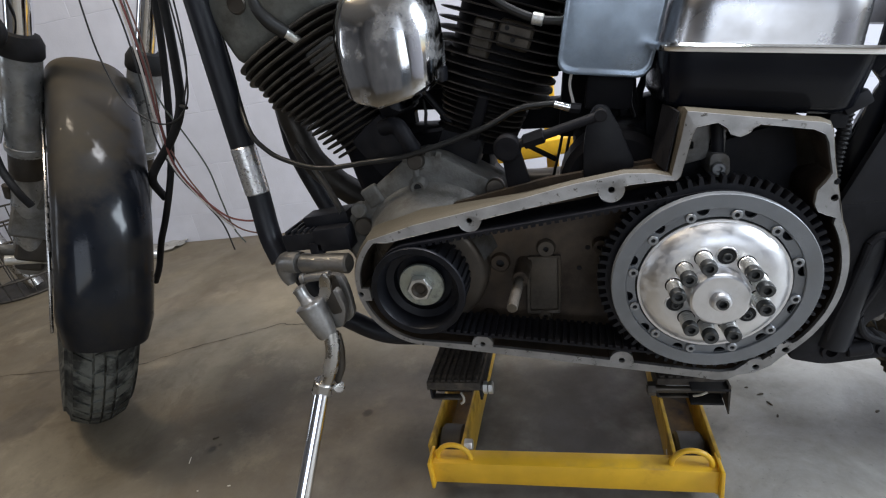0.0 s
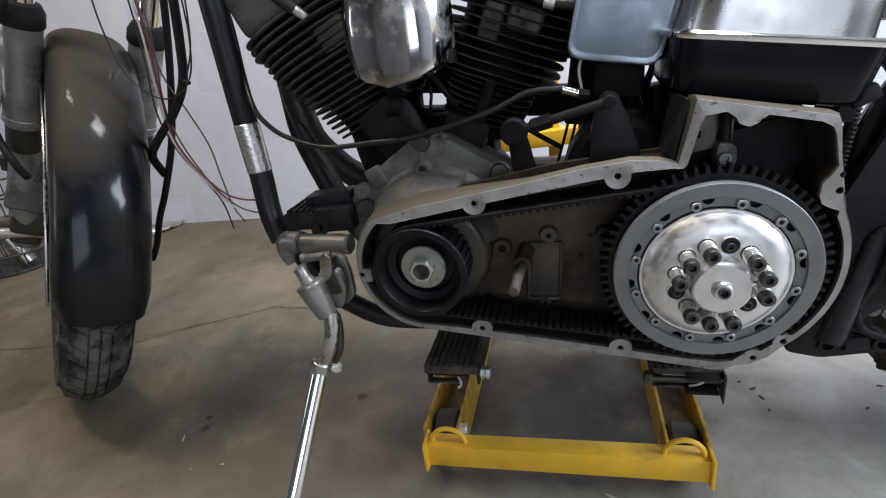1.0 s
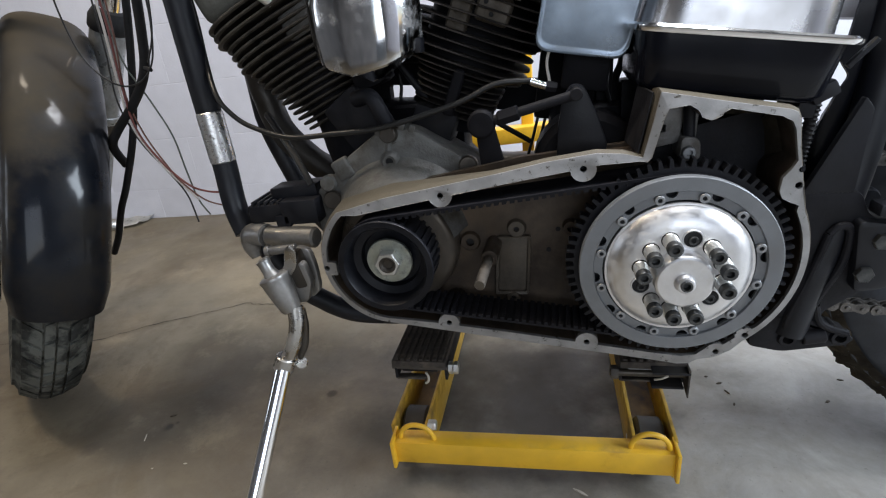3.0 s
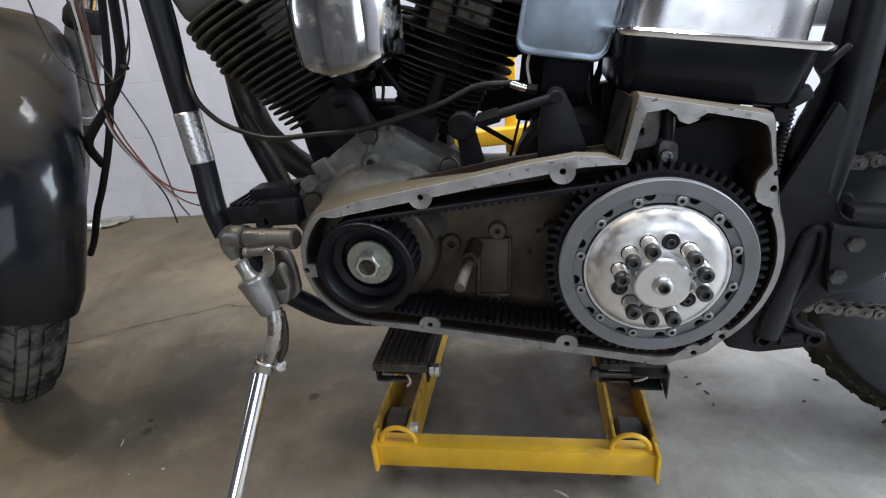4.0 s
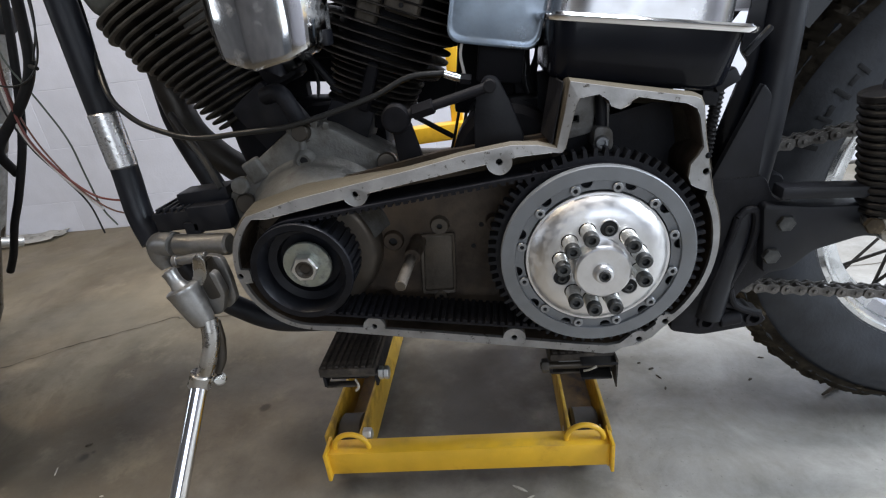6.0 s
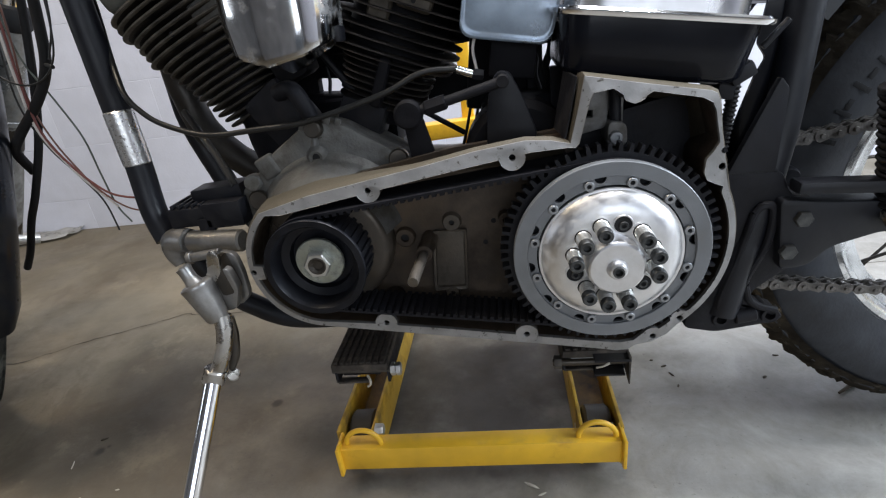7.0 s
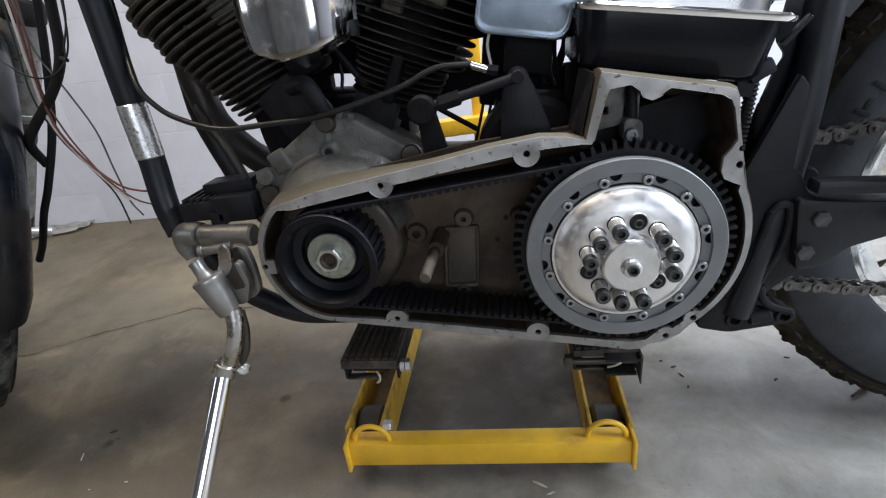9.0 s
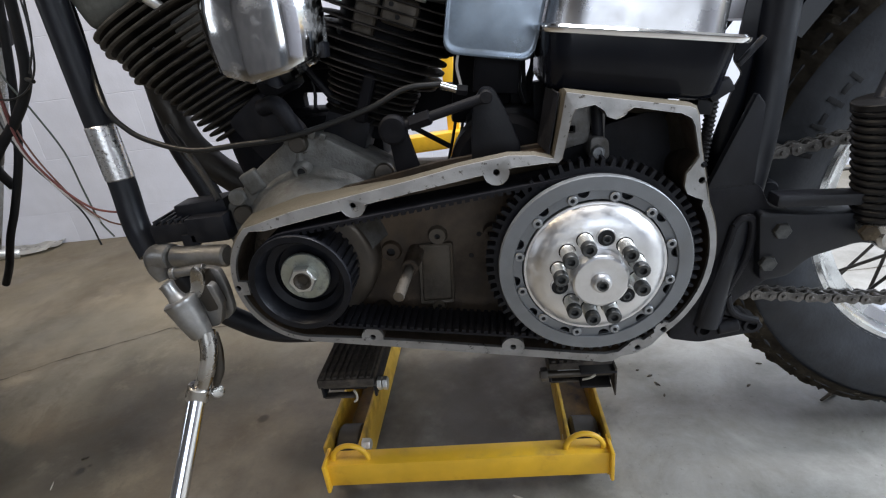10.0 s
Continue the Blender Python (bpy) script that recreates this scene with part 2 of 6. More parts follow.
    "rim_chrome": material("hazy_rim_chrome", (0.66, 0.67, 0.68), 0.22, 1.0, 0.10, 22, (0.34, 0.33, 0.31), 0.50, 0.72, 26, 0.5, bump=0.1, bump_scale=160),
    "chain": material("grimy_chain_steel", (0.16, 0.15, 0.14), 0.5, 0.7, 0.25, 90, (0.035, 0.030, 0.026), 0.48, 0.70, 60, bump=0.3, bump_scale=300),
    "spring_black": material("black_shock_spring", (0.0105, 0.0100, 0.0105), 0.45, 0.0, 0.2, 60, (0.016, 0.014, 0.013), 0.55, 0.8, 40, bump=0.1, bump_scale=300, spec=0.22),
    "wire_black": material("black_wire", (0.012, 0.012, 0.012), 0.45, bump=0, vary=0.1),
    "wire_red": material("red_wire", (0.17, 0.052, 0.046), 0.45, bump=0, vary=0.15),
    "wire_white": material("white_wire", (0.66, 0.63, 0.60), 0.45, bump=0, vary=0.1),
    "wire_brown": material("brown_wire", (0.16, 0.07, 0.05), 0.45, bump=0, vary=0.1),
    "wire_green": material("grey_green_wire", (0.10, 0.115, 0.10), 0.45, bump=0, vary=0.1),
    # near-black that paints the shade inside holes and gaps
    "hole_shade": material("black_bore", (0.009, 0.009, 0.010), 0.9, bump=0, vary=0.1),
    "clear": material("dusty_plastic_film", (0.52, 0.51, 0.49), 0.3, 0.0, 0.2, 12, (0.70, 0.69, 0.66), 0.5, 0.7, 12, bump=0.4, bump_scale=40),
    "leaf": material("dry_leaf", (0.055, 0.042, 0.028), 0.9, bump=0.4, bump_scale=120),
    "chip": material("pale_chip", (0.40, 0.37, 0.31), 0.8, bump=0.3, bump_scale=200),
    "crate": material("dull_wire_mesh", (0.040, 0.036, 0.031), 0.6, 0.3, 0.3, 40, bump=0.2),
    # walls out of view, kept dark to cut fill light and reflections
    "dull_wall": material("dim_boarded_wall", (0.165, 0.165, 0.17), 0.85, 0.0, 0.25, 4, (0.09, 0.09, 0.095), 0.5, 0.75, 2.5, bump=0.2, bump_scale=60),
    "ceiling": material("ceiling_board", (0.40, 0.38, 0.35), 0.9, 0.0, 0.06, 4, (0.32, 0.30, 0.28), 0.55, 0.8, 2, bump=0.2, bump_scale=60),
    "door_paint": material("roller_door_paint", (0.42, 0.43, 0.44), 0.5, 0.0, 0.08, 6, bump=0.1),
    "wall": material("painted_block", (0.560, 0.570, 0.640), 0.75, 0.0, 0.06, 9, (0.500, 0.508, 0.565), 0.52, 0.75, 3.5, bump=0.6, bump_scale=130, piece=0.03),
    "bulb": material("bulb_glass", (0.9, 0.85, 0.75), 0.3, bump=0),
}
M["fender_black"].node_tree.nodes["Principled BSDF"].inputs["Coat Roughness"].default_value = 0.10
bb = M["bulb"].node_tree.nodes["Principled BSDF"]
bb.inputs["Emission Color"].default_value, bb.inputs["Emission Strength"].default_value = (1.0, 0.8, 0.52, 1), 30


def concrete():
    """Power-trowelled slab with broad tonal drift, fine grit, scuffs, a few oil stains, painted daylight and shade."""
    m, n, l, b = nodes_of("stained_concrete")
    tc = n.new("ShaderNodeTexCoord")
    at = tc.outputs["Object"]

    def noise_at(scale, detail=6, rough=0.6, warp=0.0):
        t = n.new("ShaderNodeTexNoise")
        t.inputs["Scale"].default_value, t.inputs["Detail"].default_value = scale, detail
        t.inputs["Roughness"].default_value, t.inputs["Distortion"].default_value = rough, warp
        l.new(at, t.inputs["Vector"])
        return t.outputs["Fac"]

    def blend(mask, a, tone, how="MIX"):
        x = n.new("ShaderNodeMix")
        x.data_type, x.blend_type = "RGBA", how
        l.new(mask, x.inputs["Factor"])
        l.new(a, x.inputs["A"])
        x.inputs["B"].default_value = (*tone, 1)
        return x.outputs["Result"]

    def cut(value, low, high, top=1.0):
        r = ramp(n, low, high, (0, 0, 0, 1), (top, top, top, 1))
        l.new(value, r.inputs["Fac"])
        return r.outputs["Color"]

    base = ramp(n, 0.34, 0.66, (0.088, 0.071, 0.047, 1), (0.172, 0.145, 0.099, 1))
    l.new(noise_at(2.3, 8, 0.62, 0.6), base.inputs["Fac"])
    col = base.outputs["Color"]
    col = blend(cut(noise_at(5.5, 8, 0.7, 1.0), 0.50, 0.60, 0.65), col, (0.104, 0.080, 0.050))
    col = blend(cut(noise_at(9.0, 10, 0.75), 0.55, 0.64, 0.45), col, (0.225, 0.192, 0.135))
    col = blend(cut(noise_at(34.0, 8, 0.75, 0.5), 0.53, 0.66, 0.50), col, (0.100, 0.079, 0.052))
    col = blend(cut(noise_at(240.0, 3, 0.5), 0.60, 0.76, 0.40), col, (0.070, 0.062, 0.050))
    # paler, cooler floor to the east: side door daylight put into the colour
    daylight_pool = n.new("ShaderNodeVectorMath")
    daylight_pool.operation = "DISTANCE"
    l.new(at, daylight_pool.inputs[0])
    daylight_pool.inputs[1].default_value = (1.80, 0.75, 0)
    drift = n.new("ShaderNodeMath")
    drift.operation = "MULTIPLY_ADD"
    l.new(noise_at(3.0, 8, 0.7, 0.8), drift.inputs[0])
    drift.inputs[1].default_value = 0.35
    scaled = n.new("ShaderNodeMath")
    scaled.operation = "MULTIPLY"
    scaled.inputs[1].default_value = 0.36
    l.new(daylight_pool.outputs["Value"], scaled.inputs[0])
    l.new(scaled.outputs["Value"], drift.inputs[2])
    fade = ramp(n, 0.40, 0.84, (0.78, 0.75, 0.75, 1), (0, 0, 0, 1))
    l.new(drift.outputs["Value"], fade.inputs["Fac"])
    # tones of that painted daylight, lighter than the slab round it
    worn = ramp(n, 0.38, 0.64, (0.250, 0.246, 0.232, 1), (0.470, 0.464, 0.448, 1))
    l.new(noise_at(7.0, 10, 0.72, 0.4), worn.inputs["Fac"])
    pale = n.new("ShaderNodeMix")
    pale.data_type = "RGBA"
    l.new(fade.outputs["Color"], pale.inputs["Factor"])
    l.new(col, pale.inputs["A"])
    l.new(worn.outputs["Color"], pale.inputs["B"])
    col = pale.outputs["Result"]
    col = blend(cut(noise_at(120.0, 4, 0.6), 0.66, 0.74, 0.55), col, (0.075, 0.066, 0.054))
    wob = noise_at(14.0, 4, 0.6)
    plan = n.new("ShaderNodeVectorMath")
    plan.operation = "ADD"
    l.new(at, plan.inputs[0])
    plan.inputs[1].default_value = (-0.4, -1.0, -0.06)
    # small entries are oil spots; wide dark ones paint the bike's shade
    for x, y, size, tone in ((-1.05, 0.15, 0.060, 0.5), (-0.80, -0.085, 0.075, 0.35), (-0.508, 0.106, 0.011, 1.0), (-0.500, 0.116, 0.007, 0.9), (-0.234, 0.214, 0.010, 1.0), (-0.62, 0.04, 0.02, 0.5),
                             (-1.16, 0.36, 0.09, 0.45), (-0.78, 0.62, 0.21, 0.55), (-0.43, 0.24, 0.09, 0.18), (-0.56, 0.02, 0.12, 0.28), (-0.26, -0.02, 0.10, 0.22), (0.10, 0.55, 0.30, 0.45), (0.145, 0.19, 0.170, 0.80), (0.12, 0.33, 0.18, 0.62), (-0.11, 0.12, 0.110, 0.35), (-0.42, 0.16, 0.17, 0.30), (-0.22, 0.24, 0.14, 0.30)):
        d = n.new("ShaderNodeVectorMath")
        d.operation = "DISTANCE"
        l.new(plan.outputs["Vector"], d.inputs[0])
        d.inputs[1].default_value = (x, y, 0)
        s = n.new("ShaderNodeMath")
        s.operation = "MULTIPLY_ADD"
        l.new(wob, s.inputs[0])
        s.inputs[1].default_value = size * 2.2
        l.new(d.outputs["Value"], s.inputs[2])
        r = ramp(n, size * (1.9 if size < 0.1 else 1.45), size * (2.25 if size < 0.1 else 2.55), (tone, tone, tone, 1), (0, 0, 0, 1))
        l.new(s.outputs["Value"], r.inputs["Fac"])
        # the pale tone paints the lit floor behind the bike
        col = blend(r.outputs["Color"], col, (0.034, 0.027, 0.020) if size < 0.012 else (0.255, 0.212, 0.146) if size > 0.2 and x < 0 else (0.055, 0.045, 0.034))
    l.new(col, b.inputs["Base Color"])
    rr = ramp(n, 0.35, 0.7, (0.42, 0.42, 0.42, 1), (0.75, 0.75, 0.75, 1))
    l.new(noise_at(6.0, 6), rr.inputs["Fac"])
    l.new(rr.outputs["Color"], b.inputs["Roughness"])
    bp = n.new("ShaderNodeBump")
    bp.inputs["Strength"].default_value, bp.inputs["Distance"].default_value = 0.25, 0.002
    l.new(noise_at(90.0, 8, 0.7), bp.inputs["Height"])
    l.new(bp.outputs["Normal"], b.inputs["Normal"])
    return m


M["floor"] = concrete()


# ---- building blocks ----
V = Vector
WORLD_AT = {}


def put(name, bm, mat, parent=None, label="", smooth=35):
    """Links a bmesh, given in world metres, as one mesh object whose origin is its middle."""
    bmesh.ops.recalc_face_normals(bm, faces=bm.faces)
    lo = V([min(v.co[i] for v in bm.verts) for i in range(3)])
    hi = V([max(v.co[i] for v in bm.verts) for i in range(3)])
    mid = (lo + hi) / 2
    bmesh.ops.translate(bm, verts=bm.verts, vec=-mid)
    me = bpy.data.meshes.new(name)
    bm.to_mesh(me)
    bm.free()
    me.materials.append(M[mat])
    if smooth:
        me.polygons.foreach_set("use_smooth", [True] * len(me.polygons))
        me.set_sharp_from_angle(angle=radians(smooth))
    ob = new(name, me)
    return settle(ob, mid, parent, label)


def settle(ob, mid, parent, label=""):
    ob.location = mid
    WORLD_AT[ob.name] = V(mid)
    if parent:
        ob.parent = parent
        ob.location = V(mid) - WORLD_AT[parent.name]
    if label:
        ob["label"] = label
    return ob


def again(ob, mid, parent, turn=None, label=""):
    """Another object on the same mesh."""
    o = new(ob.name.split(".")[0], ob.data)
    settle(o, V(mid), parent, label)
    if turn is not None:
        o.rotation_euler = turn.to_euler()
    return o


def base(name, at, label, category, group=""):
    ob = new(name)
    ob.empty_display_size = 0.1
    settle(ob, V(at), None)
    return tagged(ob, label, category, group)


def frame_of(axis):
    a = V(axis).normalized()
    side = a.cross(V((0, 0, 1)) if abs(a.z) < 0.9 else V((1, 0, 0))).normalized()
    return a, side, side.cross(a).normalized()


def lathe(profile, at, axis, seg=32, bm=None, closed=False):
    """Turns (radius, along) pairs round an axis."""
    bm = bm or bmesh.new()
    a, s, u = frame_of(axis)
    at = V(at)
    rings = []
    for r, h in profile:
        if r < 1e-6:
            rings.append([bm.verts.new(at + a * h)])
        else:
            rings.append([bm.verts.new(at + a * h + (s * math.cos(2 * math.pi * k / seg) + u * math.sin(2 * math.pi * k / seg)) * r) for k in range(seg)])
    pairs = list(zip(rings, rings[1:])) + ([(rings[-1], rings[0])] if closed else [])
    for p, q in pairs:
        for k in range(seg):
            j = (k + 1) % seg
            if len(p) == 1 and len(q) == 1:
                continue
            if len(p) == 1:
                bm.faces.new((p[0], q[k], q[j]))
            elif len(q) == 1:
                bm.faces.new((p[k], q[0], p[j]))
            else:
                bm.faces.new((p[k], q[k], q[j], p[j]))
    return bm


def rod(p, q, r, seg=16, r2=None, bm=None, soft=0.0):
    p, q = V(p), V(q)
    n = (q - p).length
    r2 = r if r2 is None else r2
    e = soft or min(r, r2, n) * 0.12
    return lathe([(0, 0), (r - e, 0), (r, e), (r2, n - e), (r2 - e, n), (0, n)], p, q - p, seg, bm)


def glide(points, steps=6):
    """A smooth line through points."""
    pts = [V(p) for p in points]
    ext = [pts[0] * 2 - pts[1], *pts, pts[-1] * 2 - pts[-2]]
    out = []
    for i in range(1, len(ext) - 2):
        a, b, c, d = ext[i - 1:i + 3]
        for k in range(steps):
            t = k / steps
            out.append(0.5 * (2 * b + (c - a) * t + (2 * a - 5 * b + 4 * c - d) * t * t + (3 * b - a - 3 * c + d) * t ** 3))
    return out + [pts[-1]]


def tube(points, r, seg=12, bm=None, steps=6):
    """A round tube along a smooth line; r may change along it."""
    bm = bm or bmesh.new()
    line = glide(points, steps) if steps else [V(p) for p in points]
    m = len(line)
    rad = (lambda t: r) if not isinstance(r, (list, tuple)) else (lambda t: float(np.interp(t, np.linspace(0, 1, len(r)), r)))
    tan = [(line[min(i + 1, m - 1)] - line[max(i - 1, 0)]).normalized() for i in range(m)]
    _, side, _ = frame_of(tan[0])
    rings = []
    for i in range(m):
        side = (side - tan[i] * side.dot(tan[i])).normalized()
        up = tan[i].cross(side)
        rings.append([bm.verts.new(line[i] + (side * math.cos(2 * math.pi * k / seg) + up * math.sin(2 * math.pi * k / seg)) * rad(i / (m - 1))) for k in range(seg)])
    for p, q in zip(rings, rings[1:]):
        for k in range(seg):
            bm.faces.new((p[k], p[(k + 1) % seg], q[(k + 1) % seg], q[k]))
    bm.faces.new(rings[0][::-1])
    bm.faces.new(rings[-1])
    return bm


def box(mid, size, turn=(0, 0, 0), bevel=0.0, bm=None, seg=2):
    """A box with rounded edges, turned by degrees."""
    b = bmesh.new()
    bmesh.ops.create_cube(b, size=1.0)
    bmesh.ops.scale(b, vec=size, verts=b.verts)
    if bevel:
        bmesh.ops.bevel(b, geom=b.edges[:], offset=bevel, segments=seg, affect="EDGES", profile=0.6)
    bmesh.ops.transform(b, matrix=pose(*mid, *turn), verts=b.verts)
    if bm is None:
        return b
    return join(bm, b)


def join(bm, other):
    me = bpy.data.meshes.new("tmp")
    other.to_mesh(me)
    other.free()
    bm.from_mesh(me)
    bpy.data.meshes.remove(me)
    return bm


def ring_of(cx, cz, r, seg=16, start=0.0):
    return [(cx + r * math.cos(start + 2 * math.pi * k / seg), cz + r * math.sin(start + 2 * math.pi * k / seg)) for k in range(seg)]


def arc(cx, cz, r, a0, a1, seg=12):
    return [(cx + r * math.cos(radians(a0 + (a1 - a0) * k / seg)), cz + r * math.sin(radians(a0 + (a1 - a0) * k / seg))) for k in range(seg + 1)]


def rounded(corners, r, seg=5):
    """A closed outline with its corners rounded; r: one radius, or one a corner."""
    out = []
    m = len(corners)
    for i in range(m):
        p, c, q = (V((*corners[(i + k) % m], 0)) for k in (-1, 0, 1))
        rr = r[i] if isinstance(r, (list, tuple)) else r
        a, b = (p - c), (q - c)
        k = min(rr, a.length * 0.45, b.length * 0.45)
        s, e = c + a.normalized() * k, c + b.normalized() * k
        for j in range(seg + 1):
            t = j / seg
            w = s * (1 - t) ** 2 + c * 2 * t * (1 - t) + e * t * t
            out.append((w.x, w.y))
    return out


def slab(loops, y0, y1, bm=None, back=True, bevel=0.0):
    """A plate in the xz plane from y0 (towards the eye) to y1; the first loop is its outline, the rest are holes."""
    b = bmesh.new()
    fronts = []
    for lp in loops:
        f = [b.verts.new((x, y0, z)) for x, z in lp]
        g = [b.verts.new((x, y1, z)) for x, z in lp]
        fronts.append((f, g))
        for k in range(len(f)):
            j = (k + 1) % len(f)
            b.faces.new((f[k], f[j], g[j], g[k]))
    for which in (0, 1) if back else (0,):
        edges = []
        for pair in fronts:
            vs = pair[which]
            for k in range(len(vs)):
                e = b.edges.get((vs[k], vs[(k + 1) % len(vs)]))
                edges.append(e)
        bmesh.ops.triangle_fill(b, use_beauty=True, use_dissolve=False, edges=edges)
    if bevel:
        sharp = [e for e in b.edges if len(e.link_faces) == 2 and abs(e.calc_face_angle(0)) > 1.2 and abs(e.verts[0].co.y - y0) < 1e-6 and abs(e.verts[1].co.y - y0) < 1e-6]
        bmesh.ops.bevel(b, geom=sharp, offset=bevel, segments=2, affect="EDGES", profile=0.5)
    return b if bm is None else join(bm, b)


def hexagon(at, axis, r, depth, hole=0.0, bm=None):
    """A chamfered nut or bolt head whose top lies depth along the axis."""
    prof = [(0, 0), (r, 0), (r, depth * 0.85), (r * 0.9, depth)]
    prof += [(hole, depth), (hole, depth * 0.3), (0, depth * 0.3)] if hole else [(0, depth)]
    return lathe(prof, at, axis, 6, bm)


def cap_screw(at, axis, r, depth, bm=None):
    """A round socket head."""
    return lathe([(0, 0), (r, 0), (r, depth * 0.85), (r * 0.88, depth), (r * 0.5, depth), (r * 0.5, depth * 0.4), (0, depth * 0.4)], at, axis, 14, bm)


def loft(loops, bm=None, caps=True):
    """Skins a row of loops with equal counts of points."""
    bm = bm or bmesh.new()
    rows = [[bm.verts.new(V(p)) for p in lp] for lp in loops]
    m = len(rows[0])
    for p, q in zip(rows, rows[1:]):
        for k in range(m):
            bm.faces.new((p[k], p[(k + 1) % m], q[(k + 1) % m], q[k]))
    if caps:
        bm.faces.new(rows[0][::-1])
        bm.faces.new(rows[-1])
    return bm


# ---- the setting ----
WALL_Y, WALL_TURN = 1.34, 2.98
wall_way = V((math.cos(radians(WALL_TURN)), math.sin(radians(WALL_TURN)), 0))
wall_in = V((-wall_way.y, wall_way.x, 0))


def setting(name, bm, mat, label, category, smooth=0):
    return tagged(put(name, bm, mat, None, smooth=smooth), label, category, kind="structure")


setting("floor", box((-0.4, -1.0, -0.06), (7.6, 5.6, 0.12)), "floor", "worn grey-brown concrete slab with stains, a crack and painted light and shade", "floor")
setting("ground", box((0, 0, -0.16), (120, 120, 0.06)), "floor", "plain concrete ground outside the garage", "ground")
setting("ceiling", box((-0.4, -1.0, 2.86), (7.6, 5.6, 0.10)), "ceiling", "off-white boarded garage ceiling", "ceiling")
wall = bmesh.new()
box((-4.10, -2.79, 1.40), (0.16, 2.02, 2.81), bm=wall)
box((-4.10, 0.49, 1.40), (0.16, 2.62, 2.81), bm=wall)
box((-4.10, -1.30, 0.44), (0.16, 0.96, 0.88), bm=wall)
box((-4.10, -1.30, 2.42), (0.16, 0.96, 0.78), bm=wall)
setting("wall_west", wall, "dull_wall", "unseen dark grey wall with a window opening", "wall")
wall = bmesh.new()
box((3.20, -2.32, 1.40), (0.16, 2.90, 2.81), bm=wall)
box((3.20, 1.52, 1.40), (0.16, 0.56, 2.81), bm=wall)
box((3.20, 0.185, 2.55), (0.16, 2.11, 0.51), bm=wall)
setting("wall_east", wall, "wall", "white wall with a wide open doorway", "wall")
wall = bmesh.new()
box((-2.14, -3.42, 1.40), (3.96, 0.16, 2.81), bm=wall)
box((2.69, -3.42, 1.40), (0.86, 0.16, 2.81), bm=wall)
box((1.05, -3.42, 2.46), (2.42, 0.16, 0.69), bm=wall)
setting("wall_south", wall, "dull_wall", "unseen dark grey wall with a wide open doorway", "wall")
back = base("wall_north", (0, WALL_Y, 0), "white painted concrete block wall with faint joints", "wall")
back["kind"] = "structure"
core = box((0, 0, 1.40), (7.4, 0.20, 2.81))
bmesh.ops.transform(core, matrix=Matrix.Translation((-0.4, WALL_Y - 0.0290, 0)) @ pose(0, 0.1032, 0, 0, 0, WALL_TURN), verts=core.verts)
put("wall_core", core, "wall", back, smooth=0)

# ---- the motorcycle ----
MID = 0.185
bike = base("motorcycle", (0.0, MID, 0.0), "black and chrome motorcycle with open primary drive on a jack", "motorcycle")


def part(name, bm, mat, parent=bike, label="", smooth=35):
    return put(name, bm, mat, parent, label, smooth)


CRANK, SHAFT = (0.0, 0.378), (0.302, 0.3755)
RIM_HOLES = [(0.068, 0.4545), (0.213, 0.4755), (0.0625, 0.2985), (0.218, 0.2755), (0.378, 0.288), (0.352, 0.2665), (-0.0765, 0.371), (0.403, 0.4505)]


def with_bumps(a, b, bumps, r):
    """The way from a to b, with half-round bosses that reach over the line to its right."""
    a, b = V((*a, 0)), V((*b, 0))
    d = (b - a).normalized()
    out = [(a.x, a.y)]
    for c in sorted(bumps, key=lambda p: (V((*p, 0)) - a).dot(d)):
        rel = V((*c, 0)) - a
        along, off = rel.dot(d), d.cross(rel).z
        half = math.sqrt(max(r * r - off * off, 1e-9))
        across = V((-d.y, d.x, 0))
        start = math.degrees(math.atan2(-off, -half))
        end = math.degrees(math.atan2(-off, half))
        span = (end - start) % 360
        angles = [start + span * k / 14 for k in range(15)]
        mid = a + d * along + across * off
        ends = a + d * (along - half - 0.005), a + d * (along + half + 0.005)
        out.append((ends[0].x, ends[0].y))
        for g in angles:
            p = mid + d * (r * math.cos(radians(g))) + across * (r * math.sin(radians(g)))
            out.append((p.x, p.y))
        out.append((ends[1].x, ends[1].y))
    return out


def primary_outlines():
    outer = arc(*CRANK, 0.0835, 261.5, 130, 26)
    outer += [(0.004, 0.457), (0.060, 0.4665), (0.126, 0.4775), (0.177, 0.4875), (0.225, 0.4935), (0.250, 0.4915), (0.2655, 0.4865)]
    outer += [(0.2715, 0.517), (0.276, 0.541), (0.2785, 0.5455), (0.335, 0.5335), (0.388, 0.5225), (0.3945, 0.519), (0.398, 0.511)]
    outer += [(0.4025, 0.483), (0.4085, 0.455)] + arc(*SHAFT, 0.1235, 24, -52, 22)
    outer += [(0.368, 0.2665), (0.352, 0.2565), (0.336, 0.2535), (0.327, 0.2475), (0.314, 0.2465), (0.297, 0.2495)]
    inner = arc(*CRANK, 0.0742, 261.5, 192, 12) + [(-0.0645, 0.3630), (-0.0640, 0.3645), (-0.0640, 0.3770), (-0.0650, 0.3785)]
    inner += arc(*CRANK, 0.0742, 179, 128, 10)
    inner += with_bumps((-0.030, 0.4355), (0.120, 0.4615), [RIM_HOLES[0]], 0.0125)
    inner += with_bumps((0.126, 0.4625), (0.252, 0.4825), [RIM_HOLES[1]], 0.0125)
    inner += [(0.264, 0.4805), (0.2715, 0.4795), (0.275, 0.4835), (0.2845, 0.5215), (0.2875, 0.5275), (0.3045, 0.5295)]
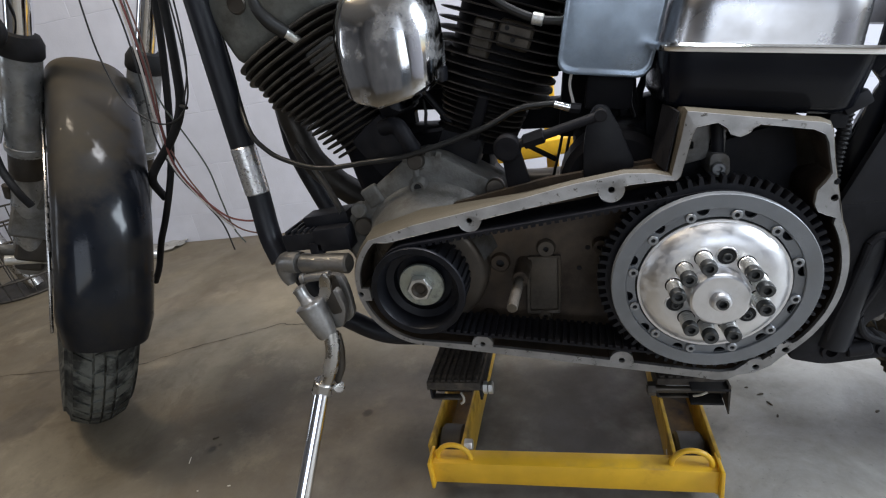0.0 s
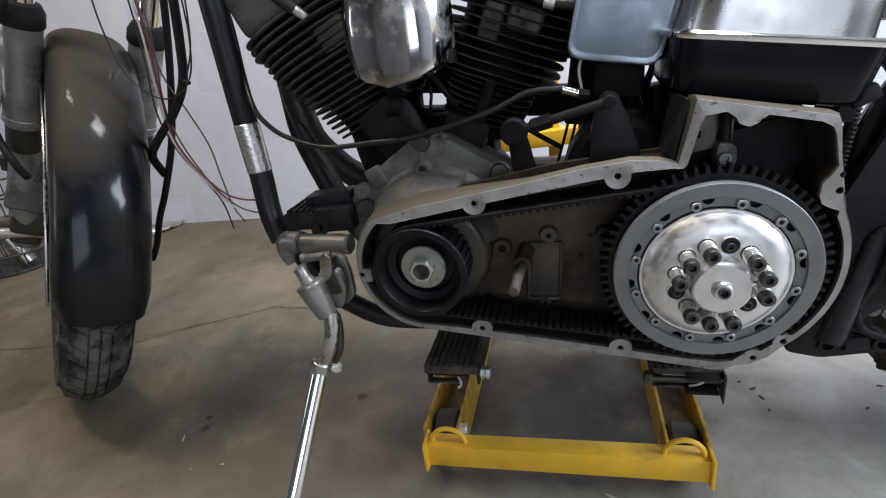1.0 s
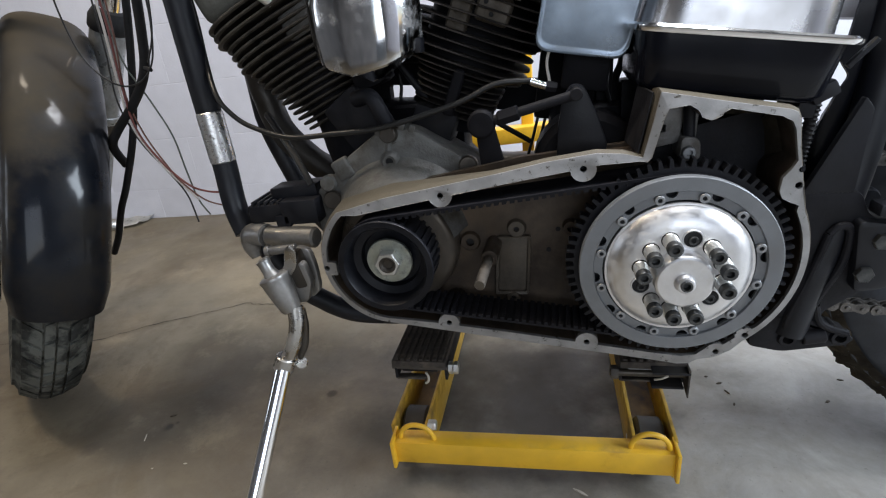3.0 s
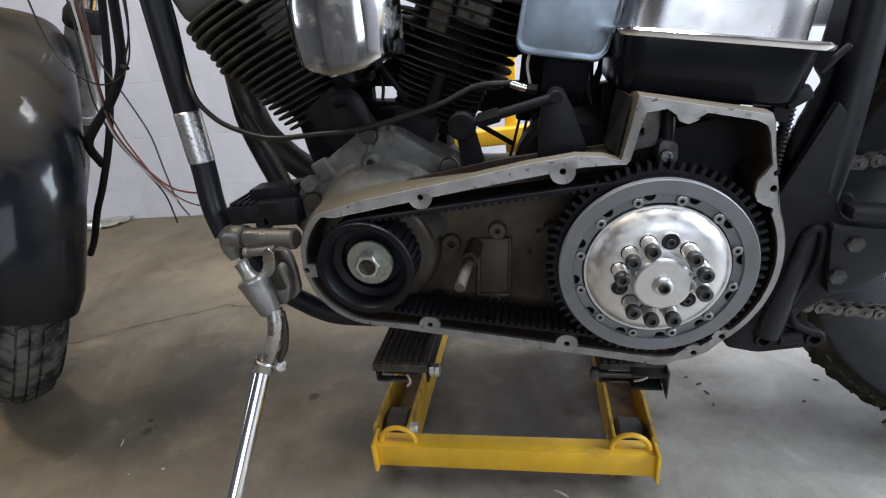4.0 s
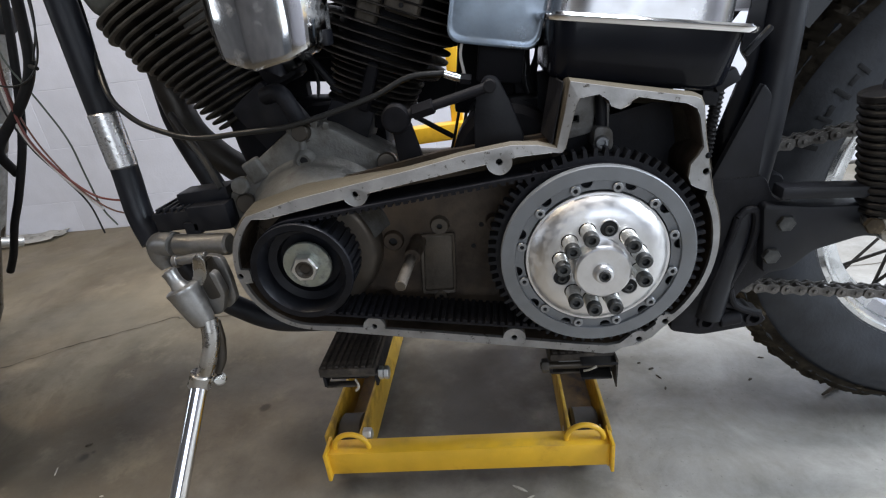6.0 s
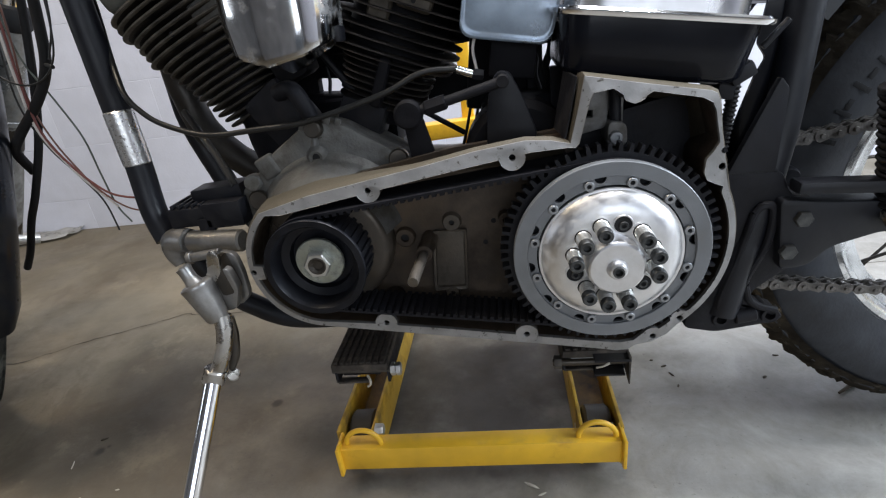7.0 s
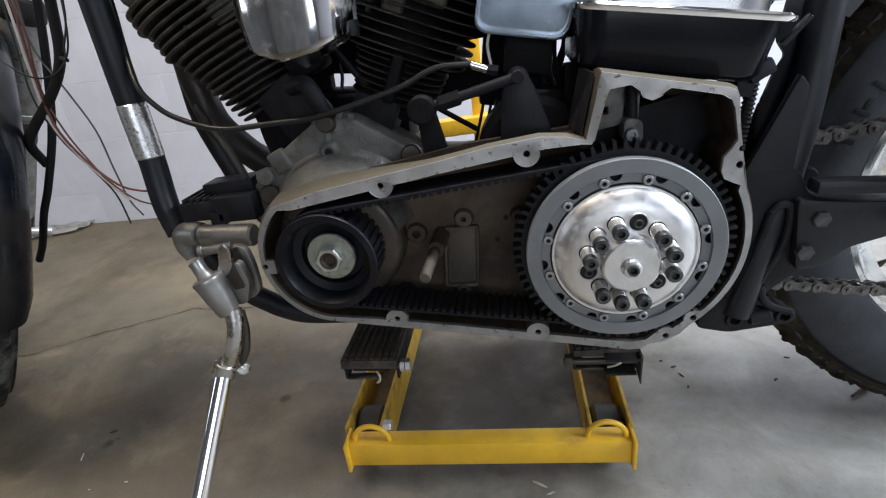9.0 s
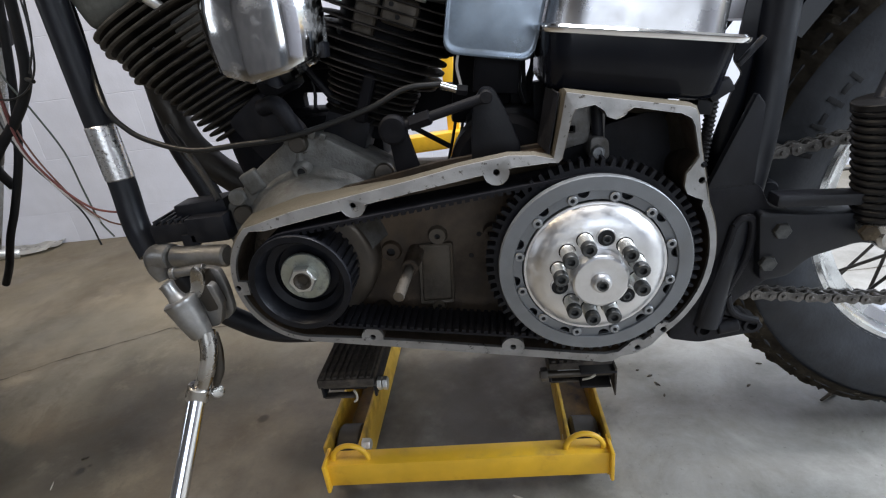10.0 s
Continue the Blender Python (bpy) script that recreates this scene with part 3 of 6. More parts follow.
    inner += arc(0.3235, 0.5265, 0.0112, 195, 330, 9) + [(0.3385, 0.5240), (0.380, 0.5145), (0.389, 0.5095), (0.3925, 0.502)]
    inner += [(0.3985, 0.474), (0.3945, 0.4665), (0.3885, 0.4585), (0.3875, 0.446), (0.3905, 0.4385), (0.398, 0.4345), (0.4055, 0.4315)]
    inner += arc(*SHAFT, 0.1142, 26, -42, 18)
    inner += arc(0.378, 0.288, 0.010, 60, 195, 6) + arc(0.352, 0.2665, 0.0115, 60, 150, 4)
    inner += [(0.332, 0.2630), (0.318, 0.2605), (0.300, 0.2625)]
    inner += with_bumps((0.285, 0.2645), (0.140, 0.2862), [RIM_HOLES[3]], 0.0125)
    inner += with_bumps((0.125, 0.2885), (0.000, 0.3050), [RIM_HOLES[2]], 0.0125)
    return outer, inner


def inset(line, d):
    """The same closed outline, moved inwards by d."""
    area = sum(p[0] * q[1] - q[0] * p[1] for p, q in zip(line, line[1:] + line[:1]))
    out = []
    for k in range(len(line)):
        p, c, q = V((*line[k - 1], 0)), V((*line[k], 0)), V((*line[(k + 1) % len(line)], 0))
        way = ((c - p).normalized() + (q - c).normalized()).normalized()
        side = V((-way.y, way.x, 0)) * (d if area > 0 else -d)
        out.append((c.x + side.x, c.y + side.y))
    return out


outer, inner = primary_outlines()
face = inset(outer, 0.0030)
housing = part("primary_housing", slab([face, inner] + [ring_of(*c, 0.0032, 12) for c in RIM_HOLES], 0.0, 0.0045, bevel=0.0007), "rim_alu", bike,
               "grey cast aluminium inner primary housing, open")
part("housing_bore", loft([[(x, 0.0040, z) for x, z in inner], [(x, 0.066, z) for x, z in inner]], caps=False), "inner_cast", housing, "oily dark inside wall of the housing")


def shell_ring(line, y, grow):
    ring = []
    for x, z in line:
        near = V((x - CRANK[0], z - CRANK[1], 0)).normalized() if x < 0.02 else V((0, 1 if z > 0.40 else -1, 0))
        top = 0.24 * max(y - 0.006, 0.0) * min(max((x - 0.262) / 0.010, 0.0), 1.0) if z > 0.43 else 0.0
        fall = 0.62 * max(y - 0.006, 0.0) * min(max((x - 0.010) / 0.20, 0.0), 1.0) if z > 0.40 and x < 0.268 else 0.0
        ring.append((x + near.x * grow - (top * 0.7 if x > 0.39 else 0.0), y, z + near.y * grow - top - fall))
    return ring


SHELL = ((0.0065, 0.0000), (0.012, 0.0012), (0.034, 0.0030), (0.046, 0.0005), (0.066, -0.008))
part("housing_shell", loft([[(x, 0.0012, z) for x, z in face], [((x + u) / 2, 0.0026, (z + w) / 2) for (x, z), (u, w) in zip(face, inset(outer, 0.0010))]] + [shell_ring(outer, y, g) for y, g in SHELL], caps=False), "cast_alu", housing, "dusty sand-coloured casting behind the machined rim")
side_wall = [(0.2655, 0.4865), (0.2715, 0.517), (0.276, 0.541)]
# black on this side of the casting stands in for its shade
part("chamber_side", loft([[(x - 0.0015, 0.006, z + 0.001) for x, z in side_wall] + [(x - 0.0030, 0.006, z + 0.001) for x, z in side_wall[::-1]], [(x - 0.0040, 0.060, z + 0.001) for x, z in side_wall] + [(x - 0.0080, 0.060, z + 0.001) for x, z in side_wall[::-1]]]), "black_iron", housing)
plate_line = arc(*CRANK, 0.079, 261.5, 125, 20) + [(0.06, 0.459), (0.15, 0.475), (0.27, 0.485), (0.405, 0.445)] + arc(*SHAFT, 0.119, 32, -75, 22)
back_plate = part("back_plate", slab([plate_line, ring_of(0.302, 0.3755, 0.030, 20)], 0.064, 0.072), "inner_cast", housing, "oily brown inner wall of the housing")
# black sheet and plugs in place of the shaded depth of the holes
part("hole_backing", slab([ring_of(0.302, 0.3755, 0.034, 20)], 0.073, 0.078), "hole_shade", housing)
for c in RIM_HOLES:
    part("bolt_hole", rod((c[0], 0.012, c[1]), (c[0], 0.020, c[1]), 0.0034, 10), "hole_shade", housing)
stud = part("threaded_insert", lathe([(0, 0), (0.0028, 0), (0.0028, 0.004), (0, 0.004)], (0.403, 0.004, 0.4655), (0, -1, 0), 8), "dark_steel", housing)
# access pocket cast into the inner wall
pocket = rounded([(0.118, 0.382), (0.158, 0.382), (0.153, 0.304), (0.112, 0.304)], 0.004)
hole = rounded([(0.1215, 0.3785), (0.1545, 0.3785), (0.150, 0.3075), (0.1155, 0.3075)], 0.003)
part("pocket_frame", slab([pocket, hole], 0.0595, 0.066, bevel=0.0012), "pocket", housing)
part("pocket_cover", slab([hole], 0.0632, 0.066, bevel=0.001), "pocket", housing, "small dull cover plate in the inner wall")
for x, z, r in ((0.1415, 0.391, 0.0105), (0.134, 0.2995, 0.008)):
    part("cover_boss", lathe([(0.0032, -0.002), (0.0032, 0.0075), (r * 0.9, 0.0075), (r, 0.006), (r * 1.15, 0)], (x, 0.0655, z), (0, -1, 0), 20), "pocket", housing)
    part("boss_hole", rod((x, 0.0655, z), (x, 0.0615, z), 0.0033, 10), "hole_shade", housing)
part("oil_boss", lathe([(0.0050, 0.0), (0.0050, 0.008), (0.0105, 0.008), (0.0118, 0.0065), (0.0125, 0)], (0.0855, 0.0655, 0.376), (0, -1, 0), 22), "inner_cast", housing)
part("oil_hole", rod((0.0855, 0.0655, 0.376), (0.0855, 0.0625, 0.376), 0.0051, 12), "hole_shade", housing)
part("shift_pin", rod((0.1135, 0.066, 0.372), (0.1085, -0.040, 0.3695), 0.0058, 18), "pin_steel", housing, "dull steel shaft standing out of the inner wall")
part("shift_sleeve", rod((0.1142, 0.066, 0.3724), (0.1120, 0.020, 0.3714), 0.0095, 18), "inner_cast", housing)
for x, z in ((0.178, 0.362), (0.189, 0.388)):
    part("drain_hole", rod((x, 0.0655, z), (x, 0.0632, z), 0.003, 10), "hole_shade", housing)
part("starter_boss", lathe([(0.004, 0.0), (0.004, 0.012), (0.008, 0.012), (0.0095, 0.0)], (0.203, 0.0655, 0.392), (0, -1, 0), 18), "inner_cast", housing)
# the starter chamber over the clutch
chamber = [(0.272, 0.470), (0.2745, 0.487), (0.2845, 0.5285), (0.388, 0.512), (0.399, 0.470), (0.405, 0.440), (0.34, 0.44)]
# chamber sides and back coloured black to paint the cavity's shade
part("starter_chamber", slab([[(x - 0.004, z + 0.004) for x, z in chamber[:3]] + [(x + 0.004, z + 0.003) for x, z in chamber[3:6]] + [(0.34, 0.436)], chamber], 0.060, 0.130), "black_iron", housing)
part("chamber_wall", slab([[(0.262, 0.43), (0.262, 0.54), (0.41, 0.54), (0.41, 0.43)]], 0.128, 0.136), "black_iron", housing)
part("starter_bracket", slab([rounded([(0.2795, 0.482), (0.288, 0.526), (0.312, 0.526), (0.306, 0.487)], 0.004), rounded([(0.2865, 0.498), (0.2935, 0.498), (0.2935, 0.505), (0.2865, 0.505)], 0.001)], 0.040, 0.050, bevel=0.001), "bracket_alu", housing)
part("solenoid_rod", rod((0.3125, 0.036, 0.5270), (0.3150, 0.036, 0.484), 0.0056, 16), "dark_steel", housing)
part("solenoid_stay", rod((0.3205, 0.042, 0.5240), (0.3195, 0.042, 0.484), 0.0026, 10), "bracket_alu", housing)
part("jackshaft_lug", slab([rounded([(0.306, 0.496), (0.323, 0.493), (0.3245, 0.471), (0.305, 0.471)], 0.007)], 0.026, 0.060, bevel=0.0015), "bracket_alu", housing)
part("lug_bolt", cap_screw((0.3125, 0.026, 0.4805), (0, -1, 0), 0.0062, 0.006), "boss_steel", housing)
part("chamber_ramp", loft([[(0.325, 0.060, 0.462), (0.325, 0.125, 0.462), (0.325, 0.125, 0.455), (0.325, 0.060, 0.455)], [(0.388, 0.066, 0.490), (0.388, 0.125, 0.490), (0.388, 0.125, 0.470), (0.388, 0.066, 0.472)]]), "bracket_alu", housing)

# engine pulley and its nut
pulley = part("engine_pulley", lathe([(0.0285, 0.018), (0.034, 0.018), (0.0355, 0.010), (0.0440, 0.007), (0.0455, -0.010), (0.048, -0.0145), (0.0545, -0.0145), (0.0552, -0.0135), (0.0552, -0.011), (0.0505, -0.0105), (0.0505, 0.048), (0.02, 0.048), (0.02, 0.018)],
                                     (CRANK[0], 0, CRANK[1]), (0, 1, 0), 56, closed=True), "dark_steel", bike, "black toothed belt pulley on the crankshaft")
part("pulley_flange", lathe([(0.030, -0.0005), (0.0525, -0.0005), (0.0525, 0.002), (0.030, 0.002)], (CRANK[0], 0.048, CRANK[1]), (0, 1, 0), 48, closed=True), "dark_steel", pulley)
teeth = bmesh.new()
for k in range(34):
    a = 2 * math.pi * k / 34
    box((CRANK[0] + 0.0514 * math.cos(a), 0.0185, CRANK[1] + 0.0514 * math.sin(a)), (0.0038, 0.056, 0.0048), (0, -math.degrees(a), 0), bm=teeth)
part("pulley_teeth", teeth, "dark_steel", pulley)
part("washer", lathe([(0.008, 0.0), (0.0262, 0.0), (0.0270, 0.001), (0.0270, 0.004), (0.008, 0.004)], (CRANK[0], 0.0035, CRANK[1]), (0, 1, 0), 40, closed=True), "nut_zinc", pulley, "greenish zinc-plated washer")
part("nut", hexagon((CRANK[0], 0.0035, CRANK[1]), (0.05, -1, 0.02), 0.0152, 0.0115, 0.0092), "zinc", pulley, "zinc-plated hexagon nut")
part("shaft_end", lathe([(0, 0.0085), (0.0052, 0.0085), (0.0060, 0.0105), (0.0086, 0.0122), (0.0097, 0.0120), (0.0100, 0.0)], (CRANK[0] + 0.0004, 0.0035, CRANK[1]), (0.05, -1, 0.02), 26), "pipe", pulley)
part("stator_drum", lathe([(0.05, 0.0), (0.050, 0.032), (0.0640, 0.032), (0.0675, 0.0312), (0.0702, 0.0290), (0.0722, 0.0255), (0.0733, 0.0210), (0.0735, 0.016), (0.0735, 0.0)], (CRANK[0], 0.066, CRANK[1]), (0, -1, 0), 56), "drum", bike, "brown oily drum behind the pulley")

# toothed belt over both wheels
BELT_A, BELT_B = 0.0535, 0.0905


def belt_path(extra):
    (ax, az), (bx, bz) = CRANK, SHAFT
    d = math.hypot(bx - ax, bz - az)
    tilt = math.atan2(bz - az, bx - ax)
    g = math.asin((BELT_B - BELT_A) / d)
    out = []
    for k in range(31):
        a = tilt + math.pi / 2 + g + (math.pi - 2 * g) * k / 30
        out.append((ax + (BELT_A + extra) * math.cos(a), az + (BELT_A + extra) * math.sin(a)))
    for k in range(41):
        a = tilt - math.pi / 2 - g + (math.pi + 2 * g) * k / 40
        out.append((bx + (BELT_B + extra) * math.cos(a), bz + (BELT_B + extra) * math.sin(a)))
    return out


belt = part("drive_belt", slab([belt_path(0.0025), belt_path(0.0)], -0.006, 0.040), "belt", bike, "black toothed rubber drive belt")
line = belt_path(0.0)
for i, j in ((30, 31), (71, 0)):
    cogs = bmesh.new()
    p, q = V((line[i][0], 0, line[i][1])), V((line[j][0], 0, line[j][1]))
    count = int((q - p).length / 0.0080)
    d = (q - p).normalized()
    turn = math.degrees(math.atan2(-d.z, d.x))
    inward = V((SHAFT[0] * 0.4, 0, CRANK[1])) - (p + q) / 2
    inward = (inward - d * inward.dot(d)).normalized()
    for k in range(count):
        c = p + (q - p) * ((k + 0.5) / count) + inward * 0.0014
        box((c.x, 0.017, c.z), (0.0046, 0.045, 0.0032), (0, turn, 0), bm=cogs)
    part("belt_teeth", cogs, "belt", belt)["kind"] = "stuff"

# clutch
CX, CZ = SHAFT


def gear(n, r_in, r_out, y0, y1, hole):
    lp = []
    for k in range(n):
        for f, r in ((0.0, r_in), (0.26, r_in), (0.36, r_out), (0.64, r_out), (0.74, r_in)):
            a = 2 * math.pi * (k + f) / n
            lp.append((CX + r * math.cos(a), CZ + r * math.sin(a)))
    return slab([lp, ring_of(CX, CZ, hole, 72)], y0, y1)


clutch = part("clutch_basket", lathe([(0.079, -0.011), (0.0915, -0.011), (0.0915, 0.046), (0.086, 0.046), (0.030, 0.050), (0.030, 0.030), (0.079, 0.028)], (CX, 0, CZ), (0, 1, 0), 72, closed=True), "dark_steel", bike,
              "open multi-plate clutch with polished pressure plate")
part("ring_gear", gear(66, 0.0985, 0.1062, -0.0035, 0.0095, 0.0905), "dark_steel", clutch, "black steel starter ring gear")
part("steel_ring", lathe([(0.0795, 0.0), (0.0795, -0.0035), (0.0800, -0.0042), (0.0928, -0.0042), (0.0935, -0.0035), (0.0935, 0.004), (0.0795, 0.004)], (CX, -0.0135, CZ), (0, 1, 0), 96, closed=True), "grey_steel", clutch, "matt grey steel retaining ring")
slots = []
for k in range(24):
    a = radians(15 * k + 7.5)
    sx, sz = CX + 0.0786 * math.cos(a), CZ + 0.0786 * math.sin(a)
    slots.append([(sx + 0.0055 * math.cos(a + math.pi * (0.5 + j / 10)), sz + 0.0055 * math.sin(a + math.pi * (0.5 + j / 10))) for j in range(11)])
part("spring_ring", slab([ring_of(CX, CZ, 0.0800, 96), ring_of(CX, CZ, 0.0705, 72)] + slots[0::2], -0.0148, -0.0115), "grey_steel", clutch, "slotted grey spring retainer ring")
part("plate_pack", lathe([(0.040, 0.0), (0.078, 0.0), (0.078, 0.030), (0.040, 0.030)], (CX, -0.0075, CZ), (0, 1, 0), 64, closed=True), "dark_steel", clutch)
plate = part("pressure_plate", lathe([(0.024, -0.0290), (0.036, -0.0290), (0.046, -0.0286), (0.0525, -0.0272), (0.0580, -0.0248), (0.0625, -0.0216), (0.0652, -0.0186), (0.0664, -0.0172), (0.0672, -0.0170), (0.0686, -0.0170), (0.0690, -0.0162), (0.0690, -0.0110), (0.060, -0.0100)],
                                     (CX, 0, CZ), (0, 1, 0), 96), "polished", clutch, "polished aluminium domed pressure plate", smooth=24)
cap = part("hub_cap", lathe([(0.0, -0.0475), (0.0240, -0.0475), (0.0258, -0.0465), (0.0265, -0.0445), (0.0265, -0.026)], (CX, 0, CZ), (0, 1, 0), 64), "polished", clutch, "round polished hub cover", smooth=18)
part("adjuster_nut", lathe([(0.0048, 0.0062), (0.0068, 0.0062), (0.0084, 0.0050), (0.0092, 0.0025), (0.0098, 0.0)], (CX, -0.0475, CZ), (0, -1, 0), 28), "polished", clutch)
part("adjuster_screw", lathe([(0, 0.003), (0.0032, 0.003), (0.0036, 0.0085), (0.0052, 0.0085), (0.0056, 0)], (CX, -0.0475, CZ), (0, -1, 0), 18), "screw_steel", clutch)
first = None
for k in range(12):
    a = 1.8541 - k * math.pi / 6
    at = (CX + 0.0742 * math.cos(a), -0.0165, CZ + 0.0742 * math.sin(a))
    if first is None:
        first = part("ring_boss", lathe([(0.0022, 0.001), (0.0022, -0.0022), (0.0042, -0.0022), (0.0048, -0.0014), (0.0048, 0.004)], at, (0, 1, 0), 16), "boss_steel", clutch)
        off = WORLD_AT[first.name] - V(at)
        dot = part("boss_hole", rod((at[0], -0.0150, at[2]), (at[0], -0.0166, at[2]), 0.0023, 10), "hole_shade", clutch)
        dof = WORLD_AT[dot.name] - V(at)
    else:
        again(first, V(at) + off, clutch)
        again(dot, V(at) + dof, clutch)
screw = thread = well = seat_ring = None
SPRING = "bright coil spring under a black screw"
for k in range(12):
    a = radians(78 - 30 * k)
    x, z = CX + 0.0375 * math.cos(a), CZ + 0.0375 * math.sin(a)
    at = V((x, -0.0290, z))
    if k % 4 == 0:
        if well is None:
            # flat black disc painted as the shaded depth of an empty well
            well = part("spring_well", lathe([(0.0, -0.0004), (0.0079, -0.0010), (0.0082, -0.0004), (0.0084, 0.004)], at, (0, 1, 0), 24), "hole_shade", clutch)
            wof = WORLD_AT[well.name] - at
            lip = part("well_lip", lathe([(0.0079, -0.0008), (0.0083, -0.0014), (0.0090, -0.0014), (0.0094, -0.0004), (0.0096, 0.003)], at, (0, 1, 0), 24), "polished", clutch)
            lof = WORLD_AT[lip.name] - at
            stud = part("well_stud", lathe([(0.0024, -0.0010), (0.0024, -0.0026), (0.0040, -0.0026), (0.0046, -0.0012)], at + V((0.0006, 0, -0.0012)), (0, 1, 0), 16), "screw_steel", clutch)
            uof = WORLD_AT[stud.name] - at
        else:
            again(well, at + wof, clutch)
            again(lip, at + lof, clutch)
            again(stud, at + uof, clutch)
        continue
    if screw is None:
        turns = 5
        coil = [at + V((0.0062 * math.cos(g), -0.0165 * k2 / (turns * 16), 0.0062 * math.sin(g))) for k2 in range(turns * 16 + 1) for g in [2 * math.pi * k2 / 16]]
        # black disc paints the shade round the spring's foot
        seat_ring = part("spring_seat", lathe([(0.0, -0.0005), (0.0080, -0.0006), (0.0084, 0.002)], at, (0, 1, 0), 24), "hole_shade", clutch)
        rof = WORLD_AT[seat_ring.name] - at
        # post coloured as shade, so the gaps between the coils look dark
        post = part("spring_post", rod(at, at + V((0, -0.0168, 0)), 0.0046, 14), "hole_shade", clutch)
        pof = WORLD_AT[post.name] - at
        thread = part("clutch_spring", tube(coil, 0.00115, 8, steps=0), "zinc", clutch, SPRING)
        tof = WORLD_AT[thread.name] - at
        screw = part("spring_screw", cap_screw(at + V((0, -0.0166, 0)), (0, -1, 0), 0.0071, 0.0080), "screw_steel", clutch, "black socket-head screw")
        sof = WORLD_AT[screw.name] - at
    else:
        again(seat_ring, at + rof, clutch)
        again(post, at + pof, clutch)
        again(thread, at + tof, clutch, label=SPRING)
        again(screw, at + sof, clutch, label="black socket-head screw")

# crankcase and cylinders
case_line = rounded([(-0.120, 0.380), (-0.118, 0.436), (-0.094, 0.452), (-0.068, 0.478), (-0.016, 0.512), (0.022, 0.510), (0.094, 0.464), (0.104, 0.440), (0.08, 0.33), (-0.04, 0.30)], 0.010)
case = part("crankcase", slab([case_line], 0.088, 0.150, bevel=0.004), "cover_alu", bike, "weathered grey aluminium crankcase half")
part("case_rib", tube([(-0.007, 0.090, 0.505), (-0.010, 0.088, 0.472), (-0.008, 0.086, 0.452)], 0.0045, 10), "cover_alu", case)
neck = []
for k in range(41):
    g = radians(12 + 182 * k / 40)
    d = V((math.cos(g), 0, math.sin(g)))
    neck.append([V((CRANK[0], y, CRANK[1])) + d * r for r, y in ((0.0740, 0.030), (0.0770, 0.040), (0.0830, 0.056), (0.0885, 0.070), (0.0935, 0.0805), (0.1000, 0.0872), (0.0900, 0.0960))])
part("case_neck", loft(neck), "cover_alu", case, "dusty casting that joins housing and crankcase")
part("case_bolt", lathe([(0.0, 0.0125), (0.0085, 0.0125), (0.0098, 0.011), (0.0102, 0.0), (0.0125, 0.0), (0.0125, -0.004)], (-0.005, 0.089, 0.5055), (0, -1, 0.1), 22), "pipe", case)
part("case_socket", lathe([(0.0050, -0.006), (0.0050, 0.0045), (0.0078, 0.0052), (0.0092, 0.004), (0.0125, 0.0), (0.0135, -0.004)], (-0.0080, 0.0840, 0.4735), (0, -1, 0.05), 24), "cover_alu", case)
part("socket_hole", rod((-0.0080, 0.0880, 0.4735), (-0.0080, 0.0815, 0.4735), 0.0052, 12), "hole_shade", case)
part("case_pad", box((-0.0720, 0.0900, 0.4660), (0.024, 0.011, 0.027), (0, -24, 0), 0.0050, seg=4), "cover_alu", case)
for x, z, r, tone in ((0.086, 0.4625, 0.0115, "pipe"), (-0.094, 0.4490, 0.0105, "cover_alu"), (-0.0920, 0.4270, 0.0125, "pipe")):
    part("case_lug", lathe([(r, -0.006), (r, 0.008), (r * 0.85, 0.0105), (0, 0.0105)], (x, 0.090, z), (0.1, -1, 0.15), 18), tone, case)
for x, z in ((-0.020, 0.5085), (0.010, 0.5130), (0.022, 0.5095)):
    part("case_clip", box((x, 0.090, z), (0.007, 0.006, 0.009), (0, 24, 10), 0.002), "cover_alu", case)
part("engine_body", lathe([(0.0, 0.0), (0.098, 0.0), (0.104, 0.006), (0.104, 0.145), (0.09, 0.155), (0.0, 0.155)], (CRANK[0] - 0.004, 0.105, CRANK[1] + 0.002), (0, 1, 0), 40), "black_iron", bike, "black lower engine case")
part("sump", box((0.02, 0.185, 0.315), (0.22, 0.14, 0.07), bevel=0.012), "black_iron", bike)
part("rocker_drain", tube([(-0.052, 0.118, 0.545), (-0.030, 0.108, 0.548), (-0.018, 0.106, 0.528), (-0.012, 0.110, 0.505)], 0.010, 12), "black_iron", bike)
part("cylinder_base", lathe([(0, 0.085), (0.050, 0.085), (0.044, 0.125), (0.038, 0.150), (0.036, 0.172), (0, 0.172)], (CRANK[0] - 0.040, MID, CRANK[1]), (-0.3827, 0, 0.9239), 32), "oily_black", bike)
part("tappet_block", box((-0.058, 0.142, 0.520), (0.058, 0.050, 0.070), (0, -34, 0), 0.010), "black_iron", bike)
part("tappet_block", box((-0.036, 0.150, 0.572), (0.044, 0.050, 0.034), (0, -20, 0), 0.010), "oily_black", bike)
# black filler behind the cylinders, closing a gap in the camera's view
part("engine_core", box((0.012, 0.240, 0.470), (0.110, 0.070, 0.100), bevel=0.012), "oily_black", bike)
part("tappet_block", box((0.040, 0.150, 0.505), (0.055, 0.060, 0.045), (0, 22, 0), 0.008), "black_iron", bike)


def fin_disc(r, at, axis, side, up, thick, power=2.9):
    """A thin cooling fin with a rounded-square outline and a worn rim."""
    lp = []
    for k in range(56):
        a = 2 * math.pi * k / 56
        q = r / (abs(math.cos(a)) ** power + abs(math.sin(a)) ** power) ** (1 / power)
        lp.append((side * math.cos(a) + up * math.sin(a)) * q)
